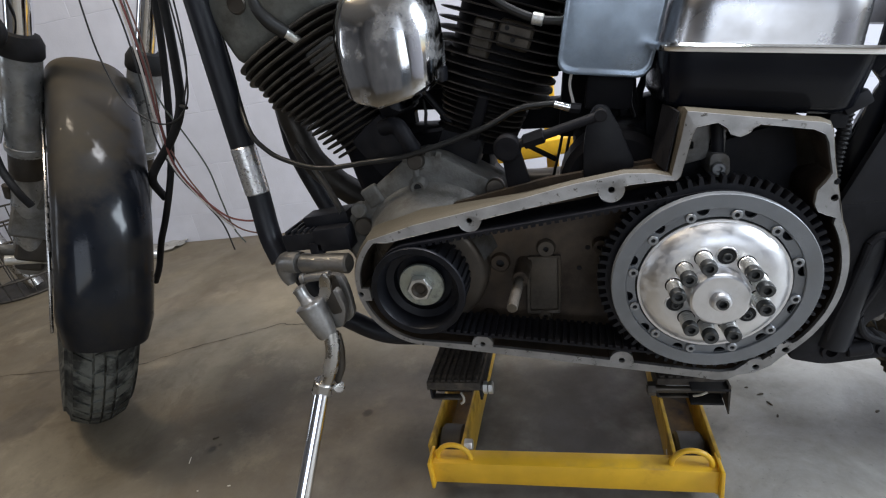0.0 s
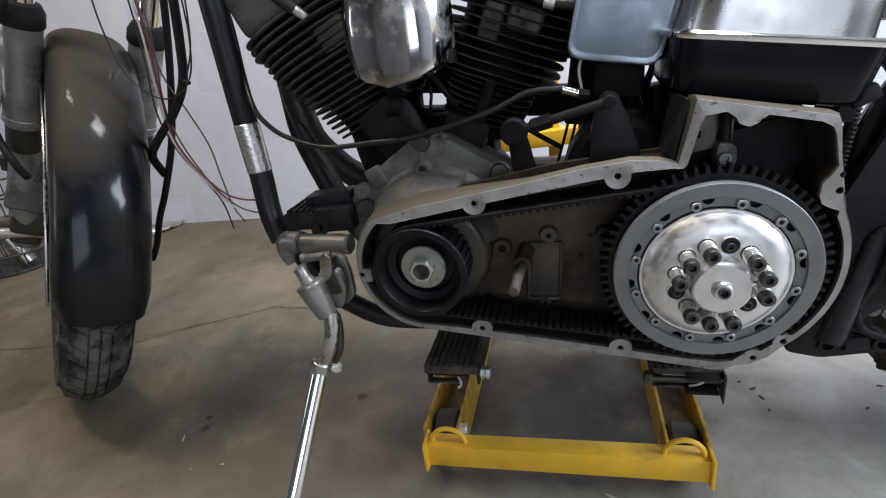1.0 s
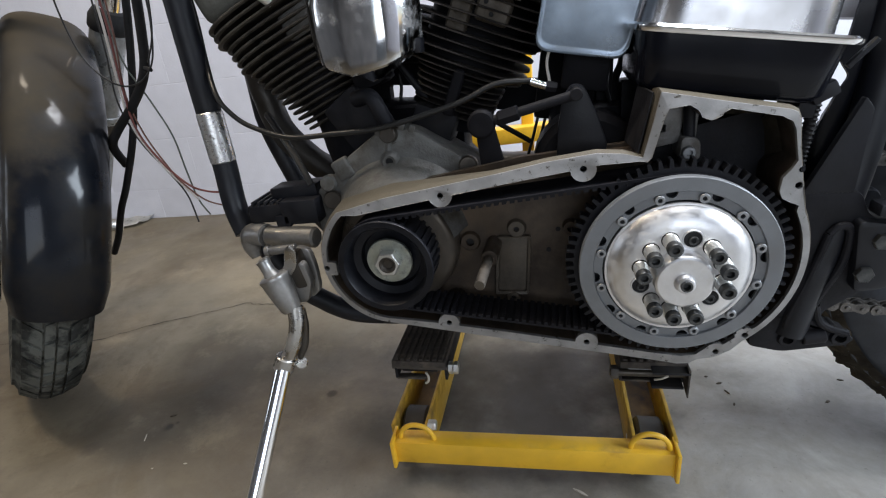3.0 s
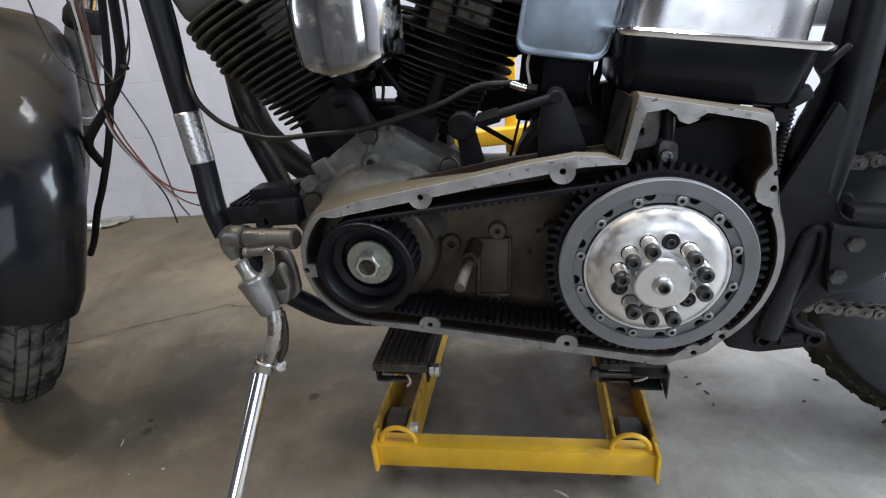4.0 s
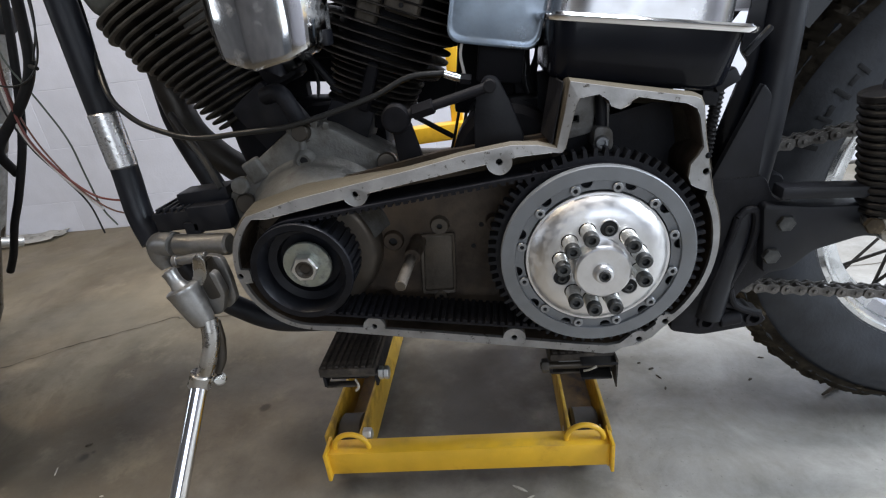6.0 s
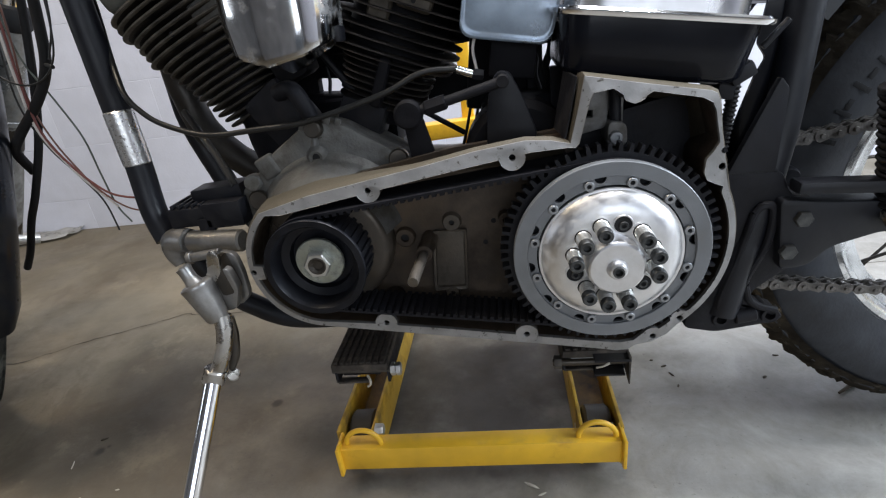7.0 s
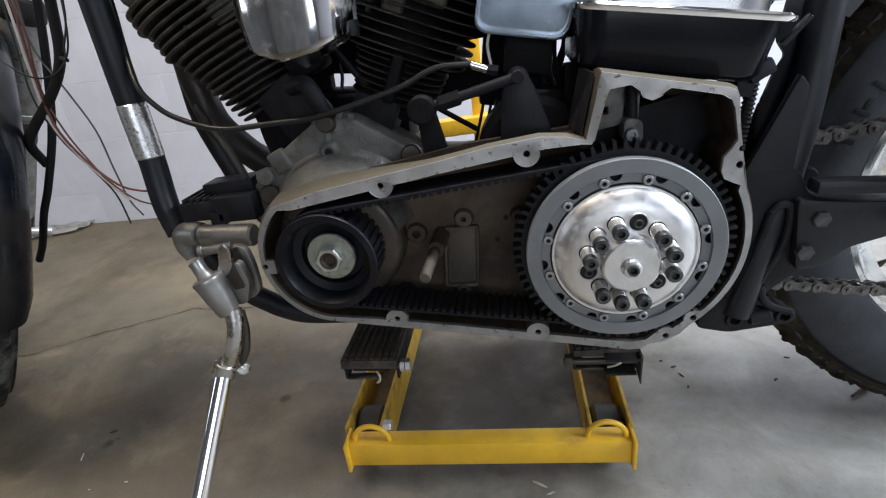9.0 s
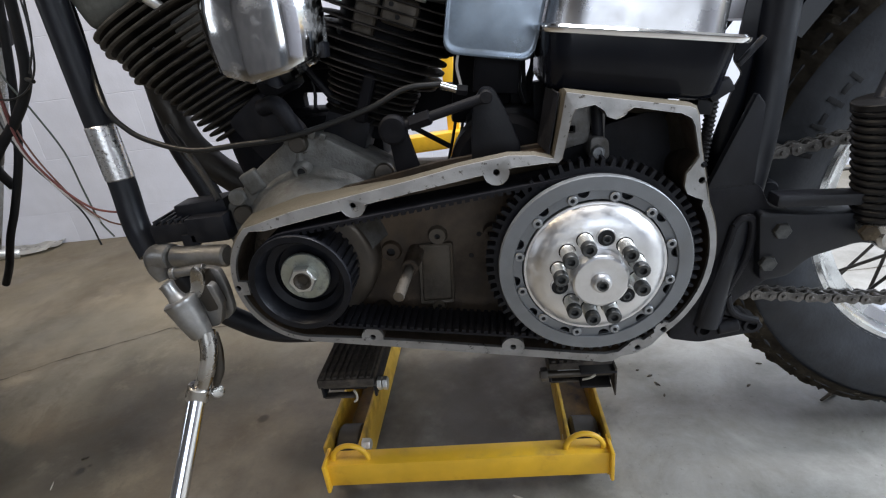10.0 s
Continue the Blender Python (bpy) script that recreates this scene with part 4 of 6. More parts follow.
    return loft([[at + p * s + axis * (h * thick) for p in lp] for s, h in ((0.6, -0.0030), (0.945, -0.0024), (0.982, -0.0020), (1.0, -0.0009), (1.0, 0.0009), (0.982, 0.0020), (0.945, 0.0024), (0.6, 0.0030))])


def wear_rim(ob, edge, count=56):
    """Gives the outer bands of a fin the bare worn edge."""
    ob.data.materials.append(M[edge])
    for p in ob.data.polygons[count:6 * count]:
        p.material_index = 1


def cylinder(at, lean, s0, s1, sizes, core, pitch, seed, worn_from, edge, thick):
    axis = V((math.sin(radians(lean)), 0, math.cos(radians(lean))))
    side, up = V((math.cos(radians(lean)), 0, -math.sin(radians(lean)))), V((0, 1, 0))
    at = V(at)
    body = part("cylinder", lathe([(0, s0 - 0.02)] + [(r * 0.74, s) for s, r in zip(*sizes)] + [(0, s1)], at, axis, 36), core, bike, "sooty finned cylinder")
    made = {}
    dice = random.Random(seed)
    s = s0
    while s < s1:
        r = round(float(np.interp(s, *sizes)), 3)
        c = at + axis * s + side * dice.uniform(-0.0006, 0.0006)
        if r in made:
            again(made[r][0], c + made[r][1], body)
        else:
            f = part("fin", fin_disc(r, c, axis, side, up, thick), "fin", body)
            if s > worn_from:
                wear_rim(f, edge)
            made[r] = (f, WORLD_AT[f.name] - c)
        s += pitch[0] if s < 0.205 else pitch[1]
    return body, at, axis, side


front_cyl, fa, fax, fside = cylinder((CRANK[0] - 0.040, MID, CRANK[1]), -22.5, 0.157, 0.318, ((0.146, 0.168, 0.209, 0.246, 0.256, 0.284, 0.292, 0.318), (0.044, 0.051, 0.062, 0.074, 0.082, 0.083, 0.089, 0.090)), "oily_black", (0.0088, 0.0093), 3, 0.19, "fin_edge", 0.80)
rear_cyl, ra, rax, rside = cylinder((CRANK[0], MID, CRANK[1]), 22.5, 0.150, 0.345, ((0.130, 0.170, 0.198, 0.206, 0.345), (0.052, 0.054, 0.058, 0.079, 0.081)), "oily_black", (0.0078, 0.0108), 5, 0.160, "rear_edge", 0.46)
head = part("cylinder_head", box(fa + fax * 0.358, (0.136, 0.150, 0.086), (0, -22.5, 0), 0.016, seg=4), "head_alu", bike, "dusty aluminium cylinder head")
part("rocker_box", box(fa + fax * 0.430, (0.150, 0.150, 0.060), (0, -22.5, 0), 0.020, seg=4), "head_alu", head)
plug = V((-0.1290, 0.104, 0.6600))
part("spark_plug", rod(plug, plug + V((-0.010, -0.010, 0.012)), 0.0058, 14), "zinc", head, "bright spark plug")
part("plug_lead", tube([plug + V((-0.009, -0.009, 0.011)), plug + V((-0.024, -0.018, 0.028)), plug + V((-0.034, -0.020, 0.050)), plug + V((-0.030, -0.010, 0.090))], [0.0085, 0.0085, 0.006, 0.0045], 14), "wire_black", head)
part("head_plug", lathe([(0.0, 0.003), (0.011, 0.003), (0.0125, 0.001), (0.0125, -0.004)], fa + fax * 0.372 + fside * -0.020 + V((0, -0.076, 0)), (0, -1, 0), 20), "pipe", head)
part("fin_hole", rod(fa + fax * 0.266 + fside * -0.010 + V((0, -0.0790, 0)), fa + fax * 0.266 + fside * -0.010 + V((0, -0.0812, 0)), 0.0030, 12), "hole_shade", front_cyl)
head2 = part("cylinder_head", box(ra + rax * 0.372, (0.168, 0.150, 0.060), (0, 22.5, 0), 0.020, seg=4), "head_alu", bike, "dusty aluminium cylinder head")
flange = part("head_flange", box((0.124, 0.1210, 0.6270), (0.040, 0.018, 0.030), (0, 22.5, 0), 0.007, seg=3), "pocket", head2)
for x, z in ((0.1170, 0.6360), (0.1215, 0.6225)):
    part("flange_hole", rod((x, 0.1130, z), (x, 0.1100, z), 0.0026, 12), "hole_shade", flange)
part("fin_web", box((0.086, 0.1260, 0.6300), (0.026, 0.018, 0.044), (0, 22.5, 0), 0.007, seg=3), "pocket", rear_cyl)
part("fin_web", box((-0.1080, 0.1230, 0.6400), (0.044, 0.018, 0.034), (0, -22.5, 0), 0.008, seg=3), "cover_alu", front_cyl)
part("fin_web", box((0.072, 0.1180, 0.5440), (0.014, 0.016, 0.056), (0, 22.5, 0), 0.005, seg=3), "oily_black", rear_cyl)
part("head_hose", tube([V((0.085, 0.095, 0.690)), V((0.115, 0.094, 0.660)), V((0.150, 0.094, 0.640)), V((0.185, 0.096, 0.632))], 0.0045, 10), "wire_black", head2)
part("hose_clamp", rod((0.146, 0.094, 0.6415), (0.157, 0.094, 0.6375), 0.0066, 14), "zinc", head2)

# horn cover
section = [(-0.0715, 0.100), (-0.0712, 0.078), (-0.0690, 0.068), (-0.0630, 0.0585), (-0.0560, 0.0515), (-0.0530, 0.0498), (-0.0260, 0.0425), (-0.0225, 0.0418), (0.0150, 0.0432), (0.0190, 0.0445), (0.0310, 0.0540), (0.0390, 0.0640), (0.0440, 0.0760), (0.0450, 0.100)]
rings = []
for rise, s, deep in ((-0.010, 0.55, 0.016), (0.0025, 0.90, 0.006), (0.0, 0.955, 0.0022), (0.0022, 0.985, 0.0006), (0.008, 1.0, 0.0), (0.035, 1.04, 0.0), (0.060, 1.02, 0.0), (0.080, 0.95, 0.002), (0.098, 0.82, 0.006), (0.112, 0.64, 0.012), (0.122, 0.40, 0.022)):
    foot = lambda x: float(np.interp(x, (-0.071, -0.053, -0.024, 0.004, 0.021, 0.044), (0.5935, 0.5855, 0.5765, 0.5800, 0.5850, 0.5960)))
    rings.append([(-0.004 + (x + 0.004) * s, 0.100 - (0.100 - y) * (1 if rise > 0 or s > 0.8 else s) + deep, foot(x) + rise) for x, y in section])
horn = part("horn_cover", loft(rings), "horn_chrome", bike, "chrome bell-shaped horn cover with dust marks", smooth=24)
part("horn_bracket", box((0.0435, 0.088, 0.600), (0.007, 0.024, 0.016), (0, 4, 0), 0.003), "satin_black", horn)

# side cover
cover_line = rounded([(0.1660, 0.5830), (0.2600, 0.5640), (0.3000, 0.725), (0.1990, 0.742)], [0.016, 0.016, 0.02, 0.02], 6)
cm = V((0.234, 0, 0.655))
rings = [[(cm.x + (x - cm.x) * s, y, cm.z + (z - cm.z) * s) for x, z in cover_line] for y, s in ((0.120, 0.97), (0.096, 1.0), (0.090, 1.0), (0.0868, 0.992), (0.0858, 0.975), (0.0860, 0.955), (0.0866, 0.94), (0.0864, 0.90), (0.0858, 0.75), (0.0853, 0.5), (0.0850, 0.2))]
cover = part("side_cover", loft(rings), "satin_plate", bike, "bright metal side cover with rounded corners", smooth=50)
part("cover_lead", tube([(0.186, 0.100, 0.590), (0.180, 0.098, 0.570), (0.182, 0.096, 0.552), (0.184, 0.094, 0.540)], 0.0016, 8), "wire_white", cover)

# battery tray under a chrome lid
TRAY = V((0.3555, 0.030, 0.5820))
TD, TN = V((0.9866, 0, -0.163)), V((0.163, 0, 0.9866))


def tray_loop(x0, x1, y0, y1, h, r):
    return [TRAY + TD * x + V((0, y, 0)) + TN * h for x, y in rounded([(x0, y0), (x1, y0), (x1, y1), (x0, y1)], r, 6)]


tray = part("battery_tray", loft([tray_loop(-0.078, 0.076, 0.008, 0.140, -0.055, 0.020), tray_loop(-0.084, 0.083, 0.002, 0.146, -0.048, 0.024), tray_loop(-0.087, 0.0865, 0.000, 0.150, -0.020, 0.026), tray_loop(-0.089, 0.0885, 0.000, 0.150, -0.002, 0.026)]),
            "gloss_black", bike, "glossy black battery tray", smooth=50)
part("tray_lip", loft([tray_loop(-0.097, 0.096, -0.006, 0.156, -0.003, 0.024), tray_loop(-0.098, 0.097, -0.007, 0.157, -0.001, 0.024), tray_loop(-0.098, 0.097, -0.007, 0.157, 0.002, 0.024), tray_loop(-0.096, 0.095, -0.005, 0.155, 0.004, 0.024)]), "chrome", tray, "chrome lip of the tray")
part("tray_lid", loft([tray_loop(-0.086, 0.082, 0.006, 0.146, 0.004, 0.040), tray_loop(-0.084, 0.081, 0.007, 0.145, 0.030, 0.040), tray_loop(-0.082, 0.080, 0.009, 0.143, 0.050, 0.040), tray_loop(-0.078, 0.076, 0.014, 0.138, 0.057, 0.036), tray_loop(-0.068, 0.066, 0.026, 0.126, 0.060, 0.028)]), "lid", tray, "polished metal battery lid", smooth=50)
part("tray_clip", box((0.4300, 0.052, 0.5245), (0.024, 0.020, 0.015), (0, -28, 0), 0.004), "satin_black", tray)
part("clip_rod", rod((0.446, 0.050, 0.545), (0.466, 0.050, 0.567), 0.0032, 10), "satin_black", tray)
part("tray_foot", box((0.358, 0.090, 0.523), (0.016, 0.05, 0.018), (0, 9, 0), 0.002), "dark_steel", tray)
part("tray_foot", box((0.420, 0.075, 0.512), (0.016, 0.05, 0.022), (0, 9, 0), 0.002), "dark_steel", tray)

# gearbox, levers and the dark parts between engine and rear frame
part("gearbox", box((0.300, 0.205, 0.415), (0.24, 0.13, 0.19), bevel=0.02, seg=3), "black_iron", bike, "black gearbox case")
part("gearbox_cover", lathe([(0.0, 0.0), (0.052, 0.0), (0.060, 0.008), (0.060, 0.05), (0.0, 0.05)], (0.222, 0.078, 0.456), (0, 1, 0), 36), "oily_black", bike)
part("oil_tank", box((0.352, 0.205, 0.635), (0.130, 0.15, 0.20), (0, 4, 0), 0.03, seg=3), "oily_black", bike, "black oil tank")
# filler block added to hide the wall under the side cover
part("ignition_box", box((0.208, 0.225, 0.562), (0.075, 0.060, 0.150), (0, 8, 0), 0.006), "oily_black", bike, "black block that fills the gap under the side cover")
part("cover_bracket", box((0.222, 0.115, 0.560), (0.050, 0.020, 0.050), (0, 8, 0), 0.004), "oily_black", bike)
# lines and mounts placed to leave slits as the camera sees them
part("oil_line", tube([(0.2570, 0.190, 0.640), (0.2560, 0.190, 0.580), (0.2550, 0.190, 0.545), (0.2590, 0.190, 0.510), (0.2620, 0.190, 0.470)], 0.0042, 10), "rubber", bike)
part("oil_line", tube([(0.2740, 0.200, 0.640), (0.2730, 0.200, 0.590), (0.2700, 0.200, 0.555), (0.2640, 0.200, 0.538), (0.2600, 0.200, 0.515)], 0.0048, 10), "rubber", bike)
part("tank_mount", box((0.264, 0.215, 0.572), (0.050, 0.040, 0.022), (0, 8, 0), 0.004), "black_iron", bike)
part("tank_mount", box((0.262, 0.215, 0.517), (0.046, 0.040, 0.026), (0, -6, 0), 0.004), "black_iron", bike)
part("wire_loop", tube([(0.246, 0.170, 0.565), (0.250, 0.165, 0.548), (0.249, 0.165, 0.530), (0.254, 0.170, 0.512)], 0.0022, 8), "wire_black", bike)
arm = part("lever_arm", slab([rounded([(0.2045, 0.549), (0.2165, 0.5465), (0.228, 0.522), (0.243, 0.480), (0.225, 0.462), (0.188, 0.464), (0.190, 0.505), (0.1955, 0.536)], 0.010)], 0.060, 0.068, bevel=0.0015), "satin_black", bike, "black steel lever plate")
part("arm_pin", rod((0.2085, 0.068, 0.5395), (0.2085, 0.048, 0.5395), 0.0065, 14), "black_iron", arm)
link = part("shift_rod", rod((0.110, 0.058, 0.5155), (0.206, 0.054, 0.5385), 0.0052, 12), "black_iron", bike, "grimy black shift linkage")
part("rod_end", lathe([(0.0, 0.0), (0.014, 0.0), (0.0155, 0.004), (0.0155, 0.012), (0.013, 0.015), (0.006, 0.016), (0.0, 0.014)], (0.1095, 0.066, 0.5155), (0, -1, 0), 22), "oily_black", link)
part("rod_nut", rod((0.128, 0.0572, 0.5198), (0.150, 0.0562, 0.5250), 0.0085, 6), "oily_black", link)
part("shift_lever", slab([rounded([(0.100, 0.512), (0.121, 0.510), (0.132, 0.462), (0.104, 0.462)], 0.006)], 0.070, 0.078, bevel=0.0015), "oily_black", link)
cable = part("clutch_cable", tube([(-0.262, 0.140, 0.760), (-0.251, 0.134, 0.670), (-0.238, 0.112, 0.605), (-0.217, 0.084, 0.567), (-0.201, 0.080, 0.545), (-0.177, 0.079, 0.5275), (-0.129, 0.078, 0.5115), (-0.068, 0.077, 0.5125), (-0.008, 0.076, 0.516), (0.080, 0.076, 0.536), (0.124, 0.078, 0.553), (0.163, 0.080, 0.5535)], 0.0032, 12), "wire_black", bike, "black control cable looping past the engine")
part("ferrule", rod((0.162, 0.080, 0.5530), (0.179, 0.080, 0.5465), 0.0040, 14), "chrome", cable, "bright metal cable ferrule")
part("cable_nut", hexagon((0.179, 0.080, 0.5465), (0.96, 0, -0.2), 0.0058, 0.011), "satin_black", cable)
for dx in (0.0, 0.010):
    part("loose_cable", tube([(0.172 + dx, 0.20, 0.515), (0.160 + dx, 0.20, 0.470), (0.150 + dx, 0.20, 0.435), (0.146 + dx, 0.20, 0.400)], 0.0020, 8), "wire_black", bike)
part("cross_stay", rod((0.100, 0.20, 0.498), (0.156, 0.20, 0.462), 0.0035, 8), "black_iron", bike)
part("carburettor_stay", rod((0.000, 0.150, 0.580), (0.030, 0.150, 0.535), 0.0045, 8), "black_iron", bike)
part("manifold", rod((-0.075, 0.20, 0.605), (0.050, 0.20, 0.600), 0.026, 20), "oily_black", bike)
# black fillers added and shaped to close gaps in the camera's view
part("rear_mount", box((0.140, 0.255, 0.5185), (0.064, 0.04, 0.040), (0, 4, 0), 0.006), "oily_black", bike)
part("air_cleaner_plate", slab([rounded([(0.060, 0.585), (0.132, 0.568), (0.180, 0.5715), (0.215, 0.70), (0.060, 0.70)], 0.010)], 0.250, 0.268, bevel=0.002), "oily_black", bike, "black filler plate behind the rear cylinder")
part("intake_flange", slab([rounded([(-0.115, 0.640), (-0.115, 0.500), (-0.047, 0.500), (-0.046, 0.5460), (-0.004, 0.5420), (0.012, 0.538), (0.030, 0.600), (0.030, 0.640)], 0.006)], 0.248, 0.266, bevel=0.002), "oily_black", bike)
part("fuel_line", tube([(-0.030, 0.250, 0.560), (-0.0285, 0.248, 0.542), (-0.031, 0.246, 0.524), (-0.026, 0.244, 0.505)], 0.0026, 8), "wire_black", bike)
part("engine_mount", box((-0.025, 0.250, 0.505), (0.080, 0.05, 0.040), (0, 4, 0), 0.008), "oily_black", bike)

# frame at the front
down = part("down_tube", tube([(-0.2545, 0.112, 0.800), (-0.2535, 0.111, 0.675), (-0.2525, 0.110, 0.560), (-0.249, 0.108, 0.480), (-0.245, 0.100, 0.420), (-0.231, 0.090, 0.384)], 0.0158, 20), "frame_black", bike, "black frame down tube with a chrome band")
part("chrome_band", rod((-0.2518, 0.1095, 0.5465), (-0.2488, 0.1075, 0.4795), 0.0168, 24), "pitted_chrome", down, "pitted chrome sleeve round the frame tube")
part("down_tube", tube([(-0.262, 0.262, 0.80), (-0.263, 0.262, 0.56), (-0.260, 0.262, 0.50), (-0.238, 0.260, 0.430), (-0.205, 0.250, 0.36), (-0.15, 0.24, 0.30)], 0.0165, 18), "frame_black", bike)
part("exhaust_pipe", tube([(-0.215, 0.225, 0.640), (-0.235, 0.230, 0.600), (-0.240, 0.235, 0.565), (-0.2359, 0.235, 0.5417), (-0.2318, 0.235, 0.5189), (-0.2221, 0.235, 0.492), (-0.1998, 0.235, 0.4638), (-0.1698, 0.235, 0.4347), (-0.13, 0.235, 0.405)], 0.0205, 24), "soot_pipe", bike, "sooty brown exhaust pipe")
part("far_pipe", tube([(-0.170, 0.285, 0.575), (-0.245, 0.288, 0.560), (-0.264, 0.290, 0.520), (-0.253, 0.290, 0.480), (-0.214, 0.290, 0.440), (-0.150, 0.290, 0.410), (0.02, 0.29, 0.40)], 0.019, 18), "soot_pipe", bike, "sooty exhaust pipe on the far side")
part("lower_rail", tube([(-0.215, 0.092, 0.372), (-0.190, 0.100, 0.316), (-0.168, 0.104, 0.284), (-0.146, 0.105, 0.268), (-0.126, 0.105, 0.257), (-0.097, 0.105, 0.248), (-0.050, 0.107, 0.2445), (0.011, 0.110, 0.2445), (0.25, 0.115, 0.2445), (0.42, 0.10, 0.2465)], 0.0145, 16), "frame_black", bike)
part("lower_rail", tube([(-0.150, 0.245, 0.300), (0.0, 0.255, 0.262), (0.25, 0.255, 0.240), (0.42, 0.25, 0.245)], 0.0145, 16), "frame_black", bike)
# block out of sight, added only to shade the floor beneath
sump = part("gearbox_case", box((0.170, 0.190, 0.312), (0.50, 0.125, 0.100), bevel=0.016, seg=3), "black_iron", bike, "hidden black block added to shade the floor under the engine")
reg = part("regulator", box((-0.1815, 0.095, 0.4165), (0.050, 0.052, 0.024), (0, -2, 0), 0.003), "satin_black", bike, "black finned voltage regulator")
part("regulator_block", box((-0.1330, 0.092, 0.4185), (0.050, 0.054, 0.032), (0, -2, 0), 0.003), "satin_black", reg)
part("regulator_top", box((-0.1440, 0.100, 0.4405), (0.066, 0.034, 0.016), (0, -4, 0), 0.003), "satin_black", reg)
part("regulator_foot", box((-0.1580, 0.070, 0.4070), (0.020, 0.010, 0.016), (0, -2, 0), 0.002), "satin_black", reg)
for k in range(5):
    part("regulator_fin", box((-0.1990 + 0.009 * k, 0.095, 0.4300), (0.0030, 0.050, 0.006), (0, -2, 0), 0.0008), "satin_black", reg)
part("regulator_lead", tube([(-0.118, 0.085, 0.448), (-0.140, 0.105, 0.478), (-0.165, 0.125, 0.505), (-0.20, 0.16, 0.53)], 0.0045, 10), "wire_black", reg)

# side stand and its bracket
stand = part("stand_bracket", slab([rounded([(-0.130, 0.389), (-0.109, 0.385), (-0.105, 0.360), (-0.105, 0.328), (-0.121, 0.315), (-0.134, 0.334), (-0.132, 0.365)], 0.008)], 0.026, 0.034, bevel=0.002), "stand_steel", bike, "worn nickel-plated side stand bracket")
part("bracket_tube", rod((-0.186, 0.068, 0.3870), (-0.112, 0.059, 0.3870), 0.0136, 26, soft=0.0025), "stand_steel", stand)
part("bracket_lug", tube([(-0.188, 0.068, 0.3880), (-0.204, 0.073, 0.3880), (-0.216, 0.076, 0.3830), (-0.218, 0.075, 0.3680), (-0.214, 0.073, 0.3540)], [0.0150, 0.0158, 0.0152, 0.0120, 0.0070], 22), "stand_steel", stand)
part("pivot_pin", rod((-0.166, 0.030, 0.3815), (-0.126, 0.028, 0.3865), 0.0056, 16), "stand_steel", stand)
part("pivot_head", rod((-0.169, 0.030, 0.3811), (-0.163, 0.030, 0.3819), 0.0075, 16), "stand_steel", stand)
part("pivot_web", slab([rounded([(-0.129, 0.394), (-0.122, 0.400), (-0.114, 0.391), (-0.118, 0.372), (-0.127, 0.360), (-0.139, 0.360), (-0.133, 0.376)], 0.004)], 0.004, 0.0085, bevel=0.0012), "old_chrome", stand)
part("web_spacer", box((-0.1215, 0.016, 0.3640), (0.017, 0.022, 0.046), (0, -12, 0), 0.004), "pipe", stand)
part("stop_plate", slab([rounded([(-0.140, 0.371), (-0.110, 0.376), (-0.104, 0.350), (-0.114, 0.322), (-0.132, 0.320)], 0.007)], 0.006, 0.016, bevel=0.002), "stand_steel", stand)
part("knuckle", lathe([(0.0, -0.002), (0.0150, -0.002), (0.0182, 0.0), (0.0186, 0.0022), (0.0178, 0.0045), (0.0172, 0.010), (0.0158, 0.024), (0.0128, 0.044), (0.0112, 0.047), (0.0, 0.047)], (-0.1465, -0.003, 0.3625), (0.325, -0.06, -0.94), 28), "stand_steel", stand, "dull grey stand knuckle")
part("knuckle_peg", tube([(-0.1470, -0.002, 0.3600), (-0.1520, -0.001, 0.3690), (-0.1555, 0.000, 0.3765), (-0.1580, 0.001, 0.3820), (-0.1590, 0.001, 0.3840)], [0.0110, 0.0080, 0.0078, 0.0088, 0.0046], 20), "stand_steel", stand, "worn grey peg")
part("stand_leg", tube([(-0.1270, -0.005, 0.322), (-0.1265, -0.010, 0.304), (-0.1300, -0.015, 0.286), (-0.1380, -0.0195, 0.267), (-0.1480, -0.0225, 0.250)], [0.0100, 0.0096, 0.0092, 0.0090, 0.0090], 20), "old_chrome", stand, "bent chrome upper leg of the side stand")
part("leg_tube", rod((-0.1485, -0.0210, 0.2545), (-0.197, -0.195, 0.006), 0.0100, 28), "leg_chrome", stand, "chrome side stand leg resting on the floor")
part("leg_collar", rod((-0.1450, -0.0210, 0.2600), (-0.1530, -0.0245, 0.2425), 0.0130, 24), "old_chrome", stand, "chrome clamp collar")
part("leg_lever", tube([(-0.1235, 0.004, 0.314), (-0.1250, 0.002, 0.290), (-0.1295, -0.002, 0.265), (-0.1365, -0.006, 0.248)], [0.004, 0.0058, 0.0060, 0.004], 14), "pipe", stand)
part("leg_foot", lathe([(0.0, 0.0), (0.0070, 0.0), (0.0080, 0.002), (0.0070, 0.004), (0.0, 0.004)], (-0.1350, -0.009, 0.2400), (0.3, -0.5, 0.7), 20), "old_chrome", stand)

# rear frame, swing arm and shock absorber
seat = part("seat_tube", tube([(0.502, 0.090, 0.720), (0.498, 0.090, 0.610), (0.494, 0.086, 0.530), (0.484, 0.074, 0.460), (0.468, 0.060, 0.395), (0.452, 0.052, 0.330), (0.440, 0.050, 0.262)], 0.0175, 20), "frame_black", bike, "black rear frame tube")
part("frame_plate", slab([rounded([(0.474, 0.70), (0.466, 0.600), (0.459, 0.545), (0.469, 0.531), (0.4605, 0.514), (0.4475, 0.470), (0.440, 0.445), (0.452, 0.400), (0.495, 0.420), (0.500, 0.60), (0.50, 0.70)], 0.004)], 0.089, 0.093), "gloss_black", bike)
